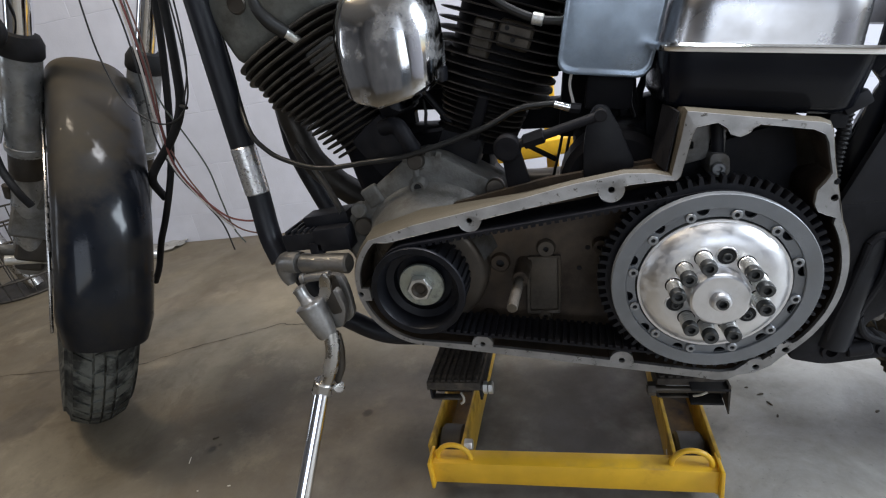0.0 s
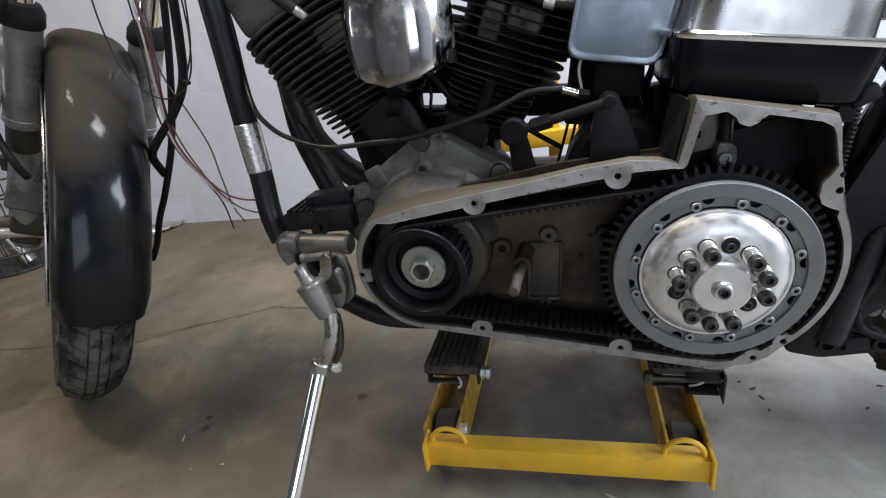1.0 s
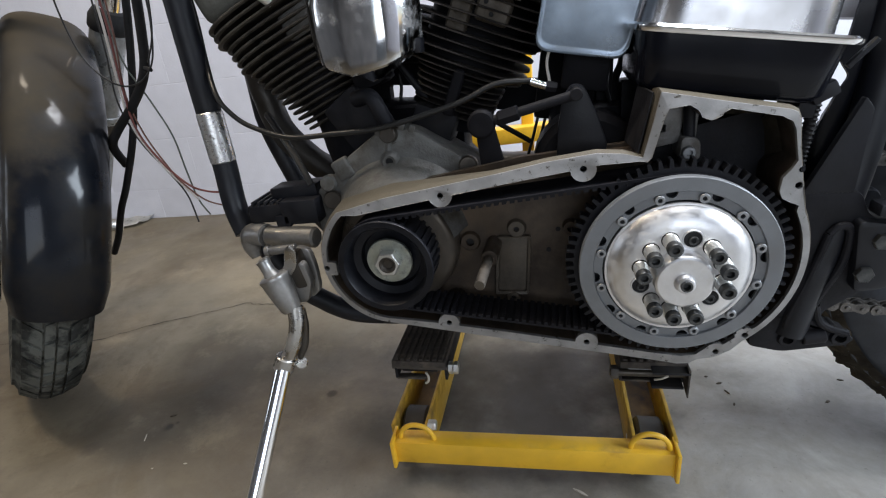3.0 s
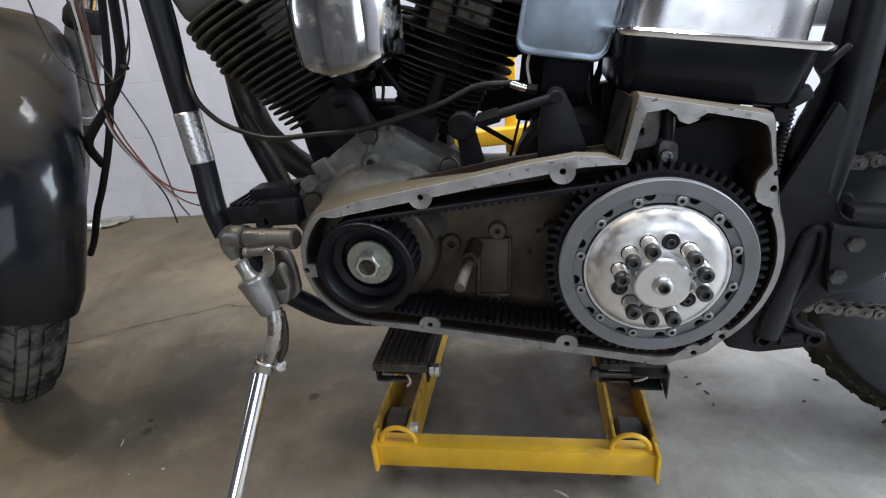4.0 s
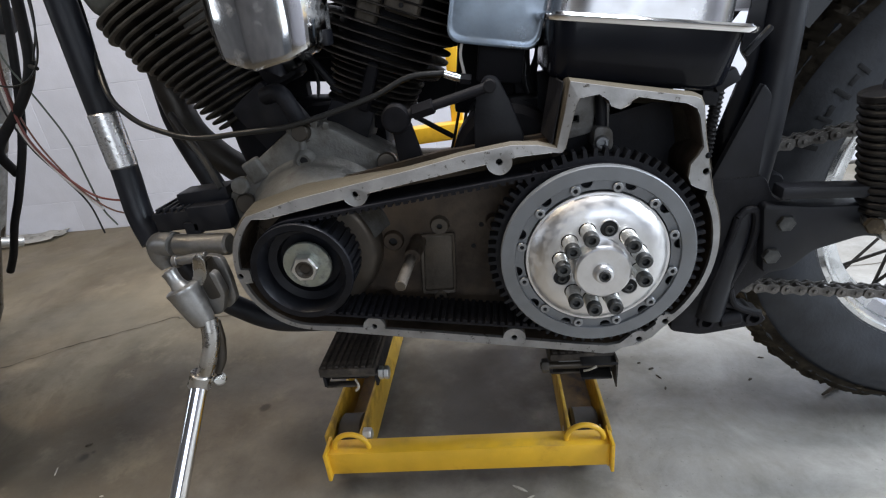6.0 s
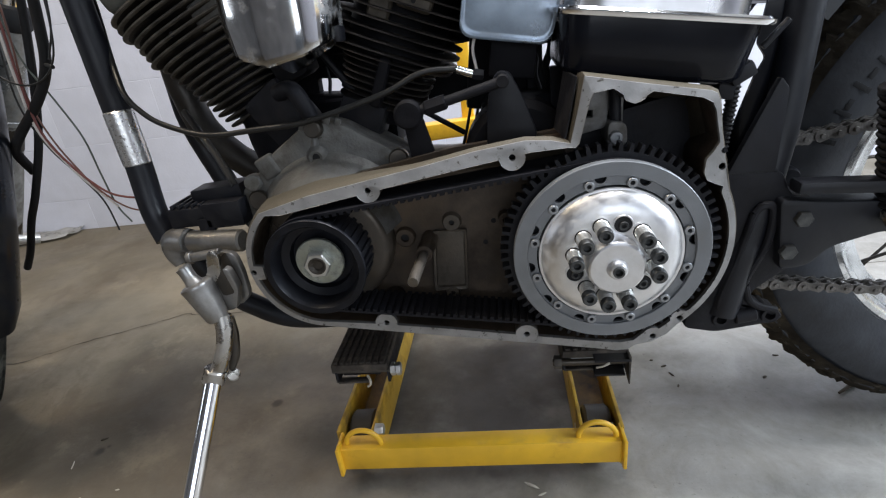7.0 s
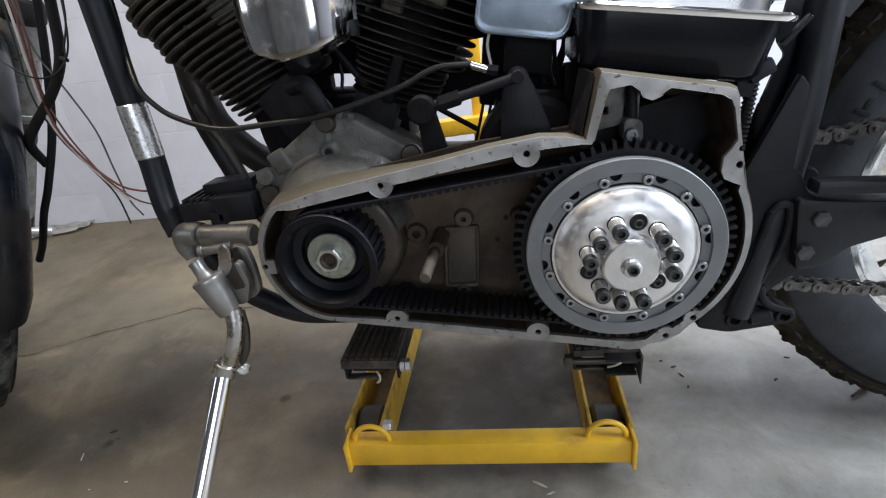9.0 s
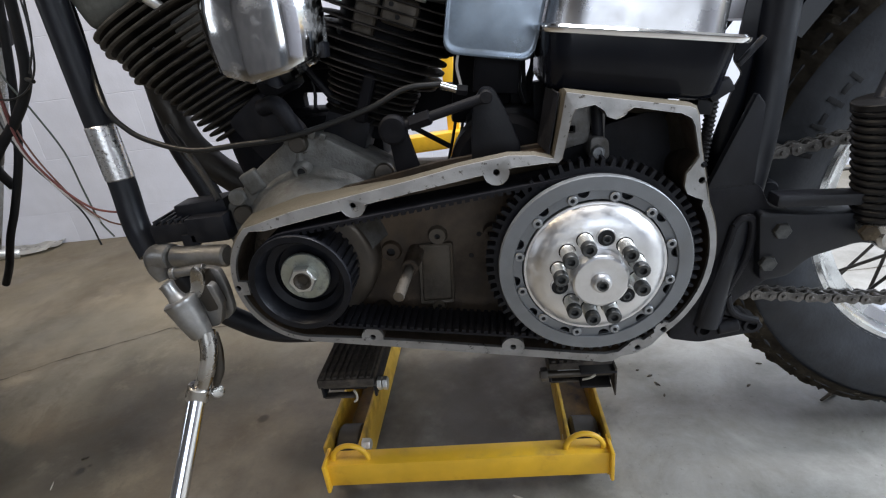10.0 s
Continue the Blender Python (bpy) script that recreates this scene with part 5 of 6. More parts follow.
part("fender_strut", slab([rounded([(0.486, 0.72), (0.482, 0.62), (0.500, 0.50), (0.515, 0.50), (0.530, 0.62), (0.535, 0.72)], 0.004)], 0.112, 0.125), "gloss_black", bike)
part("gusset", slab([rounded([(0.4625, 0.519), (0.4710, 0.508), (0.4700, 0.428), (0.4250, 0.428)], 0.003)], 0.040, 0.048, bevel=0.001), "satin_black", bike)
cast = part("pivot_casting", slab([rounded([(0.420, 0.430), (0.478, 0.428), (0.490, 0.402), (0.516, 0.396), (0.519, 0.330), (0.500, 0.318), (0.466, 0.290), (0.470, 0.272), (0.505, 0.258), (0.498, 0.2495), (0.434, 0.2385), (0.398, 0.246), (0.405, 0.300), (0.430, 0.350)], 0.008),
                                    ring_of(0.4375, 0.2575, 0.0050, 14), ring_of(0.4885, 0.2605, 0.0058, 14)], 0.042, 0.075, bevel=0.003), "black_iron", bike, "black cast swing arm mount with bolt holes")
part("casting_back", slab([rounded([(0.41, 0.42), (0.495, 0.40), (0.488, 0.31), (0.458, 0.285), (0.448, 0.258), (0.42, 0.245)], 0.008)], 0.076, 0.084), "black_iron", cast)
part("casting_rib", tube([(0.456, 0.040, 0.385), (0.464, 0.040, 0.393), (0.474, 0.040, 0.388), (0.473, 0.040, 0.352), (0.459, 0.040, 0.314), (0.444, 0.040, 0.272), (0.437, 0.040, 0.267), (0.433, 0.040, 0.282), (0.446, 0.040, 0.335), (0.456, 0.040, 0.385)], 0.0042, 10), "black_iron", cast)
part("casting_lip", tube([(0.458, 0.041, 0.301), (0.463, 0.041, 0.284), (0.473, 0.041, 0.274), (0.494, 0.041, 0.2665)], 0.0042, 10), "black_iron", cast)
for x, z in ((0.4375, 0.2575), (0.4885, 0.2605)):
    part("casting_boss", lathe([(0.0056, 0.0), (0.0056, 0.004), (0.0090, 0.004), (0.0105, 0.0)], (x, 0.0425, z), (0, -1, 0), 22), "black_iron", cast)
part("casting_pad", rod((0.452, 0.044, 0.2585), (0.474, 0.044, 0.2630), 0.0095, 16), "black_iron", cast)
swing = part("swing_arm", slab([rounded([(0.474, 0.402), (0.520, 0.396), (0.610, 0.392), (0.760, 0.385), (0.760, 0.350), (0.620, 0.352), (0.575, 0.360), (0.530, 0.346), (0.512, 0.326), (0.484, 0.322)], 0.008)], 0.030, 0.060, bevel=0.003), "frame_black", bike, "black rear swing arm")
part("swing_rail", box((0.575, 0.032, 0.410), (0.18, 0.022, 0.013), (0, 3, 0), 0.004), "frame_black", swing)
for x, z in ((0.4975, 0.3805), (0.4885, 0.3445)):
    part("swing_bolt", hexagon((x, 0.031, z), (0, -1, 0), 0.0088, 0.006), "screw_steel", swing)
part("chain_guide", lathe([(0.0, 0.0), (0.010, 0.0), (0.012, 0.004), (0.012, 0.02), (0.0, 0.02)], (0.512, 0.090, 0.402), (0, 1, 0), 18), "dark_steel", swing)
shock = part("shock_absorber", rod((0.5930, 0.030, 0.366), (0.5710, 0.030, 0.496), 0.0125, 18), "old_chrome", bike, "black sprung rear shock absorber")
top, low = V((0.5675, 0.030, 0.499)), V((0.5880, 0.030, 0.388))
coil = []
for k in range(15 * 12 + 1):
    t = k / (15 * 12)
    a, s, uu = frame_of(top - low)
    coil.append(low + (top - low) * t + (s * math.cos(2 * math.pi * 15 * t) + uu * math.sin(2 * math.pi * 15 * t)) * 0.0205)
part("spring", tube(coil, 0.0033, 8, steps=0), "spring_black", shock, "black coil spring")
part("spring_cap", rod(top, top + (top - low).normalized() * 0.006, 0.0235, 24), "spring_black", shock)
part("upper_mount", rod(top + V((0.004, 0.006, 0)), top + V((0.050, 0.040, 0.075)), 0.009, 16), "frame_black", shock)
part("spring_seat", rod(low - (top - low).normalized() * 0.010, low, 0.0215, 22), "old_chrome", shock)
part("lower_eye", rod((0.5960, 0.014, 0.370), (0.5960, 0.052, 0.370), 0.0145, 20, soft=0.003), "old_chrome", shock, "worn chrome lower eye")
part("eye_nut", hexagon((0.5740, 0.020, 0.3765), (-0.4, -1, 0.2), 0.0085, 0.010), "mud", shock)
lead = part("coil_sleeve", rod((0.4325, 0.064, 0.519), (0.4255, 0.062, 0.448), 0.0050, 10), "spring_black", bike)
ring = None
for k in range(17):
    c = V((0.4325, 0.064, 0.519)).lerp(V((0.4255, 0.062, 0.448)), k / 16)
    if ring is None:
        ring = part("sleeve_coil", lathe([(0.005, -0.0016), (0.0066, 0.0), (0.005, 0.0016)], c, (-0.1, 0, -1), 12), "spring_black", lead)
    else:
        again(ring, c, lead)


# wheels
def tyre_mesh(at, axis, R, half, rim_r):
    prof = [(rim_r - 0.004, -half * 0.66), (rim_r + 0.010, -half * 0.80), (rim_r + 0.034, -half * 0.96), (rim_r + 0.056, -half), (R - 0.030, -half * 0.93), (R - 0.013, -half * 0.76), (R - 0.006, -half * 0.55), (R - 0.002, -half * 0.28), (R, 0.0)]
    prof += [(r, -h) for r, h in prof[-2::-1]]
    return lathe(prof, at, axis, 96)


def tread_mesh(at, axis, R, half, n, proud):
    """Blocks of tread in three rows, cut by slanting grooves."""
    a, s, u = frame_of(axis)
    b = bmesh.new()
    for row, (h0, h1, r0, r1, skew) in enumerate(((-0.80, -0.34, R - 0.0135, R - 0.0010, 0.35), (-0.27, -0.03, R - 0.001, R + 0.002, -0.2), (0.03, 0.27, R + 0.002, R - 0.001, 0.2), (0.34, 0.80, R - 0.0010, R - 0.0135, -0.35))):
        for k in range(n):
            t0, t1 = (k + 0.07 + 0.5 * (row % 2)) / n, (k + 0.86 + 0.5 * (row % 2)) / n
            corners = []
            for h, r, sk in ((h0, r0, 0), (h1, r1, skew)):
                for t in (t0, t1):
                    g = 2 * math.pi * (t + sk / n)
                    corners.append((at + a * (h * half), (s * math.cos(g) + u * math.sin(g)), r))
            lo = [b.verts.new(c + d * (r - 0.006)) for c, d, r in corners]
            hi = [b.verts.new(c + d * (r + proud)) for c, d, r in corners]
            order = (0, 1, 3, 2)
            b.faces.new([hi[i] for i in order])
            for i in range(4):
                p, q = order[i], order[(i + 1) % 4]
                b.faces.new((hi[p], lo[p], lo[q], hi[q]))
    return b


def wheel(name, at, axis, R, half, rim_r, tread_mat, label, proud=0.0035, spokes=40):
    at, axis = V(at), V(axis).normalized()
    tyre = part(name, tyre_mesh(at, axis, R, half, rim_r), tread_mat, bike, label)
    part("tread", tread_mesh(at, axis, R, half, 52, proud), tread_mat, tyre)["kind"] = "stuff"
    w = half * 0.77
    part("rim", lathe([(rim_r + 0.006, -w), (rim_r + 0.008, -w + 0.002), (rim_r - 0.002, -w + 0.0025), (rim_r - 0.005, -w + 0.005), (rim_r - 0.010, -w + 0.007), (rim_r - 0.012, -w + 0.012), (rim_r - 0.026, -w + 0.018), (rim_r - 0.028, -w * 0.4), (rim_r - 0.030, -w * 0.25), (rim_r - 0.030, w * 0.25), (rim_r - 0.013, w * 0.4), (rim_r - 0.010, w - 0.012), (rim_r + 0.004, w - 0.007), (rim_r + 0.008, w - 0.003), (rim_r + 0.006, w)], at, axis, 80), "rim_chrome", tyre, "hazy chrome wheel rim")
    part("hub", lathe([(0.0, -0.060), (0.030, -0.060), (0.045, -0.050), (0.048, -0.044), (0.030, -0.036), (0.030, 0.036), (0.048, 0.044), (0.045, 0.050), (0.030, 0.060), (0, 0.060)], at, axis, 36), "old_chrome", tyre)
    a, s, u = frame_of(axis)
    proto = None
    for k in range(spokes):
        g = 2 * math.pi * k / spokes
        side = 1 if k % 2 else -1
        lean = 0.32 if (k // 2) % 2 else -0.32
        p = at + a * (0.046 * side) + (s * math.cos(g - lean) + u * math.sin(g - lean)) * 0.044
        q = at + a * (0.010 * side) + (s * math.cos(g) + u * math.sin(g)) * (rim_r - 0.022)
        part("spoke", rod(p, q, 0.0022, 6), "pipe", tyre)
    return tyre


RW, RR = V((0.815, 0.195, 0.352)), 0.322
rear = wheel("rear_wheel", RW, (0, 1, 0), RR, 0.066, 0.2125, "tyre", "black tyre on a chrome spoked rear wheel")
chance = random.Random(7)
for k in range(90):
    deg = chance.choice((chance.uniform(206, 250), chance.uniform(206, 250), chance.uniform(132, 158)))
    h, size = chance.uniform(-0.054, -0.008), chance.uniform(0.005, 0.016)
    g = radians(deg)
    r = RR - 0.001 - (0.018 if abs(h) > 0.043 else 0.004)
    c = RW + V((r * math.cos(g), h, r * math.sin(g)))
    b = bmesh.new()
    bmesh.ops.create_icosphere(b, subdivisions=2, radius=1.0)
    for v in b.verts:
        v.co = V((v.co.x * size * 0.9, v.co.y * size * 0.45, v.co.z * size * 0.35)) * (1 + 0.35 * noise.noise(v.co * 2.2 + V((k * 3.1, 0, 0))))
    bmesh.ops.transform(b, matrix=pose(*c, 0, 90 - deg, 0), verts=b.verts)
    part("mud_clod", b, "mud", rear)["kind"] = "stuff"
for deg, wide, tall in ((163.0, 0.006, 0.020), (160.6, 0.014, 0.005), (156.0, 0.005, 0.018), (153.8, 0.012, 0.006), (149.5, 0.006, 0.020), (146.0, 0.012, 0.006), (143.0, 0.005, 0.016)):
    g = radians(deg)
    c = RW + V((0.262 * math.cos(g), -0.0660, 0.262 * math.sin(g)))
    part("sidewall_mark", box(c, (tall, 0.0004, wide), (0, -deg, 0), 0.0002), "rubber", rear)
part("rear_fender", loft([[(RW.x + r * math.cos(g), y, 0.365 + r * math.sin(g)) for y, r in ((0.105, 0.345), (0.108, 0.365), (0.15, 0.385), (0.24, 0.385), (0.285, 0.365), (0.288, 0.345), (0.28, 0.360), (0.24, 0.380), (0.15, 0.380), (0.113, 0.360))] for g in [radians(146 - 6 * k) for k in range(21)]]), "gloss_black", bike, "glossy black rear mudguard")


def chain_link(p, q, y, parent, inner):
    """Two waisted side plates with their pins."""
    p, q = V(p), V(q)
    d = (q - p).normalized()
    up = V((-d.z, 0, d.x))
    lp = []
    for c, a0 in ((q, -70), (p, 110)):
        for k in range(9):
            g = radians(a0 + 140 * k / 8)
            w = c + d * (0.0072 * math.cos(g)) + up * (0.0072 * math.sin(g))
            lp.append((w.x, w.z))
        w = (p + q) / 2 + up * (0.0042 if a0 < 0 else -0.0042)
        lp.append((w.x, w.z))
    b = slab([lp], y - (0.0065 if inner else 0.0090), y - (0.0045 if inner else 0.0070))
    join(b, slab([lp], y + (0.0045 if inner else 0.0070), y + (0.0065 if inner else 0.0090)))
    if not inner:
        for c in (p, q):
            rod((c.x, y - 0.0112, c.z), (c.x, y + 0.0112, c.z), 0.0026, 10, bm=b)
    else:
        for c in (p, q):
            rod((c.x, y - 0.0046, c.z), (c.x, y + 0.0046, c.z), 0.0050, 10, bm=b)
    return part("chain_link", b, "chain", parent)


chain = part("drive_chain", rod((0.450, 0.105, 0.2750), (0.456, 0.105, 0.2742), 0.0045, 10), "chain", bike, "grimy steel drive chain")
for start, end, count in (((0.456, 0.2742), (0.760, 0.2385), 19), ((0.508, 0.4400), (0.762, 0.4815), 16)):
    a, c = V((start[0], 0, start[1])), V((end[0], 0, end[1]))
    for k in range(count):
        sag = lambda t: V((0, 0, -0.0015 * math.sin(math.pi * t)))
        p, q = a.lerp(c, k / count) + sag(k / count), a.lerp(c, (k + 1) / count) + sag((k + 1) / count)
        chain_link(p, q, 0.105, chain, k % 2 == 1)

# front wheel turned to the right, fork and mudguard
FW = V((-0.808, 0.277, 0.337))
FU, FN, FH = V((0.4797, 0, 0.8775)), V((-0.6435, -0.68, 0.352)).normalized(), V((-0.5963, 0.7335, 0.3262))
steer = radians(4.5)
FN, FH = (FN * math.cos(steer) - FH * math.sin(steer)).normalized(), (FH * math.cos(steer) + FN * math.sin(steer)).normalized()
wheel("front_wheel", FW + FN * 0.002, FN, 0.333, 0.0535, 0.246, "dusty_tyre", "dusty tyre on a chrome spoked front wheel, turned aside", 0.0030)


def fender_section(lift, tip):
    """A rounded channel: outside from edge to edge, then back along the inside."""
    rim = []
    for k in range(25):
        a = radians(-90 + 180 * k / 24)
        rim.append((0.0662 * math.copysign(abs(math.sin(a)) ** 0.80, a), 0.306 + 0.061 * abs(math.cos(a)) ** 0.62))
    outside = [(-0.0652, 0.282)] + rim + [(0.0652, 0.282)]
    return [(h * tip, r + 0.012 + lift) for h, r in outside] + [(h * 0.93 * tip, r + 0.0075 + lift) for h, r in outside[::-1]]


arch = []
for k in range(66):
    g = radians(38 + 130 * k / 65)
    d = FH * math.cos(g) + FU * math.sin(g)
    tip = 1.0 if k < 63 else 1.0 - 0.035 * (k - 62)
    arch.append([FW + FN * h + d * r for h, r in fender_section(0.018 * max(math.sin(g), 0.0) ** 2, tip)])
fender = part("front_fender", loft(arch), "fender_black", bike, "dusty gloss black front mudguard", smooth=60)
part("fender_trim", tube([FW + FN * 0.0695 + (FH * math.cos(radians(g)) + FU * math.sin(radians(g))) * 0.302 for g in range(60, 170, 6)], 0.0026, 10), "old_chrome", fender)
for side, lab in ((1, "grey fork leg with a brake mount"), (-1, "grey fork leg")):
    foot = FW + FN * (0.094 if side > 0 else -0.087) + FH * (0.018 if side > 0 else 0.046)
    slider = part("fork_leg", lathe([(0.0, -0.035), (0.022, -0.035), (0.027, -0.02), (0.027, 0.10), (0.0250, 0.20), (0.0255, 0.215), (0.0285, 0.235), (0.0292, 0.28), (0.0292, 0.405), (0.0, 0.405)], foot, FU, 32), "fork_alu", bike, lab)
    part("lower_sleeve", rod(foot + FU * 0.172, foot + FU * 0.228, 0.0262, 28), "pipe", slider, "grimy brown lower fork sleeve")
    part("slider_ring", rod(foot + FU * 0.226, foot + FU * 0.237, 0.0302, 28), "fork_alu", slider)
    part("dust_cap", lathe([(0.0, 0.395), (0.0305, 0.395), (0.0330, 0.399), (0.0330, 0.418), (0.027, 0.431), (0.022, 0.433), (0.0, 0.433)], foot, FU, 28), "rubber", slider, "black rubber dust cap")
    part("fork_tube", rod(foot + FU * 0.43, foot + FU * 0.80, 0.0190, 28), "chrome", slider, "chrome fork tube")
    part("axle_clamp", box(foot + FU * -0.005, (0.048, 0.050, 0.050), (0, 28, 47), 0.012, seg=3), "pipe", slider)
    if side > 0:
        part("brake_mount", box(foot + FU * 0.082 - FN * 0.004, (0.064, 0.062, 0.068), (0, 28, 47), 0.012, seg=3), "cover_alu", slider)
        part("mount_ear", box(foot + FU * 0.135 - FN * 0.010, (0.034, 0.036, 0.050), (0, 28, 47), 0.008, seg=3), "cover_alu", slider)
        part("hose_fitting", rod(foot + FU * 0.128 + FN * 0.026, foot + FU * 0.155 + FN * 0.030, 0.008, 12), "pipe", slider)
        part("fender_stay", box(foot + FU * 0.29 + FN * 0.030, (0.012, 0.010, 0.10), (0, 28, 47), 0.003), "fork_alu", slider)
        part("brake_bolt", rod(foot + FU * 0.010 + FN * 0.015, foot + FU * 0.014 + FN * 0.062, 0.011, 16, soft=0.002), "cover_alu", slider)
        part("brake_caliper", box(foot + FU * 0.018 - FN * 0.006, (0.058, 0.056, 0.052), (0, 28, 47), 0.012, seg=3), "pipe", slider, "grimy brown brake caliper")
        part("brake_line", tube([(-0.665, 0.17, 0.80), (-0.6395, 0.17, 0.7505), (-0.693, 0.17, 0.7183), (-0.7313, 0.17, 0.6729), (-0.7603, 0.17, 0.6228), (-0.7734, 0.17, 0.5579), (-0.7620, 0.17, 0.5100), (-0.760, 0.18, 0.480)], 0.0065, 12), "rubber", slider)
part("axle", rod(FW + FN * 0.135, FW - FN * 0.135, 0.010, 16), "zinc", bike)
part("fork_yoke", box(FW + FU * 0.74 - FH * 0.01, (0.09, 0.30, 0.045), (0, 28, -43), 0.012), "frame_black", bike)

# hoses and loose wires by the fork
part("brake_hose", tube([(-0.362, 0.20, 0.840), (-0.372, 0.20, 0.745), (-0.388, 0.20, 0.655), (-0.405, 0.20, 0.600), (-0.442, 0.20, 0.556), (-0.485, 0.20, 0.520), (-0.505, 0.20, 0.495), (-0.512, 0.22, 0.460)], 0.0068, 14), "rubber", bike, "black rubber brake hose")
part("speedo_cable", tube([(-0.372, 0.21, 0.840), (-0.405, 0.21, 0.700), (-0.435, 0.21, 0.600), (-0.470, 0.21, 0.510), (-0.515, 0.21, 0.430), (-0.545, 0.21, 0.385), (-0.572, 0.21, 0.335), (-0.605, 0.22, 0.30)], 0.0055, 12), "rubber", bike, "black speedometer cable")
part("cable_tie", rod((-0.398, 0.196, 0.606), (-0.384, 0.190, 0.602), 0.003, 8), "wire_black", bike)
for mat, line in (
        ("wire_white", [(-0.444, 0.20, 0.790), (-0.445, 0.20, 0.740), (-0.448, 0.20, 0.670), (-0.455, 0.20, 0.600), (-0.457, 0.20, 0.525), (-0.432, 0.20, 0.470), (-0.400, 0.20, 0.425), (-0.378, 0.20, 0.400)]),
        ("wire_red", [(-0.438, 0.195, 0.790), (-0.436, 0.195, 0.730), (-0.437, 0.195, 0.665), (-0.446, 0.195, 0.590), (-0.447, 0.195, 0.520), (-0.420, 0.195, 0.465), (-0.385, 0.195, 0.427), (-0.355, 0.195, 0.415), (-0.325, 0.195, 0.412)]),
        ("wire_brown", [(-0.434, 0.20, 0.790), (-0.430, 0.20, 0.720), (-0.436, 0.20, 0.650), (-0.450, 0.20, 0.570), (-0.440, 0.20, 0.510), (-0.418, 0.20, 0.460), (-0.400, 0.20, 0.430), (-0.365, 0.20, 0.398), (-0.318, 0.20, 0.385)]),
        ("wire_green", [(-0.440, 0.205, 0.790), (-0.442, 0.205, 0.700), (-0.440, 0.205, 0.620), (-0.415, 0.205, 0.560), (-0.395, 0.205, 0.505), (-0.390, 0.205, 0.450), (-0.384, 0.205, 0.400), (-0.370, 0.205, 0.372)]),
        ("wire_black", [(-0.455, 0.20, 0.790), (-0.452, 0.20, 0.720), (-0.458, 0.20, 0.640), (-0.468, 0.20, 0.560), (-0.452, 0.20, 0.500), (-0.420, 0.20, 0.450), (-0.398, 0.20, 0.410), (-0.392, 0.20, 0.362)]),
        ("wire_black", [(-0.500, 0.19, 0.790), (-0.505, 0.19, 0.700), (-0.492, 0.19, 0.630), (-0.455, 0.19, 0.590), (-0.415, 0.19, 0.585), (-0.380, 0.19, 0.610), (-0.362, 0.19, 0.660), (-0.355, 0.19, 0.720), (-0.352, 0.19, 0.800)]),
        ("wire_black", [(-0.344, 0.19, 0.800), (-0.348, 0.19, 0.730), (-0.356, 0.19, 0.680), (-0.366, 0.19, 0.645), (-0.385, 0.19, 0.612)])):
    part("loose_wire", tube(line, 0.0017 if mat in ("wire_red", "wire_white") else 0.0013, 8), mat, bike)

# unseen silencer stub added on the far side, behind the gearbox
part("silencer", tube([(0.02, 0.300, 0.410), (0.12, 0.305, 0.400), (0.22, 0.310, 0.385), (0.34, 0.315, 0.375)], [0.022, 0.024, 0.036, 0.036], 24), "pipe", bike, "sooty brown silencer stub added out of sight on the far side")

# mud caked on the shoulder of the rear tyre
for first, sweep, seed in ((200, 58, 3.0), (128, 36, 11.0)):
    cake = bmesh.new()
    rows = []
    for i in range(64):
        g = radians(first + sweep * i / 63)
        row = []
        for jj in range(9):
            h = -0.060 + 0.052 * jj / 8
            r = RR + 0.0005 - 0.0165 * max(0.0, (abs(h) - 0.030) / 0.030) ** 1.5
            lump = noise.noise(V((i * 0.33, jj * 0.55, seed))) + 0.6 * noise.noise(V((i * 0.9, jj * 1.1, seed + 5.0)))
            edge = min(jj / 2, (8 - jj) / 2, i / 6, (63 - i) / 6, 1.0)
            r += (0.0030 + 0.0080 * lump) * edge - 0.006 * (1 - edge)
            row.append(cake.verts.new(RW + V((r * math.cos(g), h, r * math.sin(g)))))
        rows.append(row)
    for p, q in zip(rows, rows[1:]):
        for jj in range(8):
            cake.faces.new((p[jj], q[jj], q[jj + 1], p[jj + 1]))
    bmesh.ops.solidify(cake, geom=cake.faces[:], thickness=0.002)
    part("mud_cake", cake, "mud", rear, "dried brown mud caked on the tread")

# unseen tank, seat and top tube, added to shade the engine and floor
def pod(name, rows, mat, label):
    """A smooth closed body of oval sections: x, middle height, half width, half height."""
    loops = []
    for x, z, w, h in rows:
        loops.append([(x, MID + w * math.copysign(abs(math.cos(a)) ** 0.75, math.cos(a)), z + h * math.copysign(abs(math.sin(a)) ** 0.75, math.sin(a))) for a in [2 * math.pi * k / 28 for k in range(28)]])
    return part(name, loft(loops), mat, bike, label, smooth=60)


pod("fuel_tank", [(-0.215, 0.930, 0.035, 0.035), (-0.195, 0.930, 0.085, 0.065), (-0.13, 0.935, 0.130, 0.090), (0.0, 0.930, 0.150, 0.095), (0.12, 0.910, 0.135, 0.082), (0.215, 0.890, 0.085, 0.055), (0.245, 0.885, 0.030, 0.025)], "gloss_black", "unseen black tank shape added to cast shade below")
pod("saddle", [(0.235, 0.845, 0.060, 0.025), (0.28, 0.845, 0.105, 0.035), (0.40, 0.835, 0.140, 0.040), (0.52, 0.850, 0.150, 0.045), (0.60, 0.880, 0.130, 0.050), (0.635, 0.890, 0.070, 0.030)], "rubber", "unseen black seat shape added to cast shade below")
part("top_tube", tube([(-0.30, MID, 0.930), (-0.10, MID, 0.845), (0.20, MID, 0.820), (0.50, MID, 0.790)], 0.020, 16), "frame_black", bike)

# ---- the jack under the engine ----
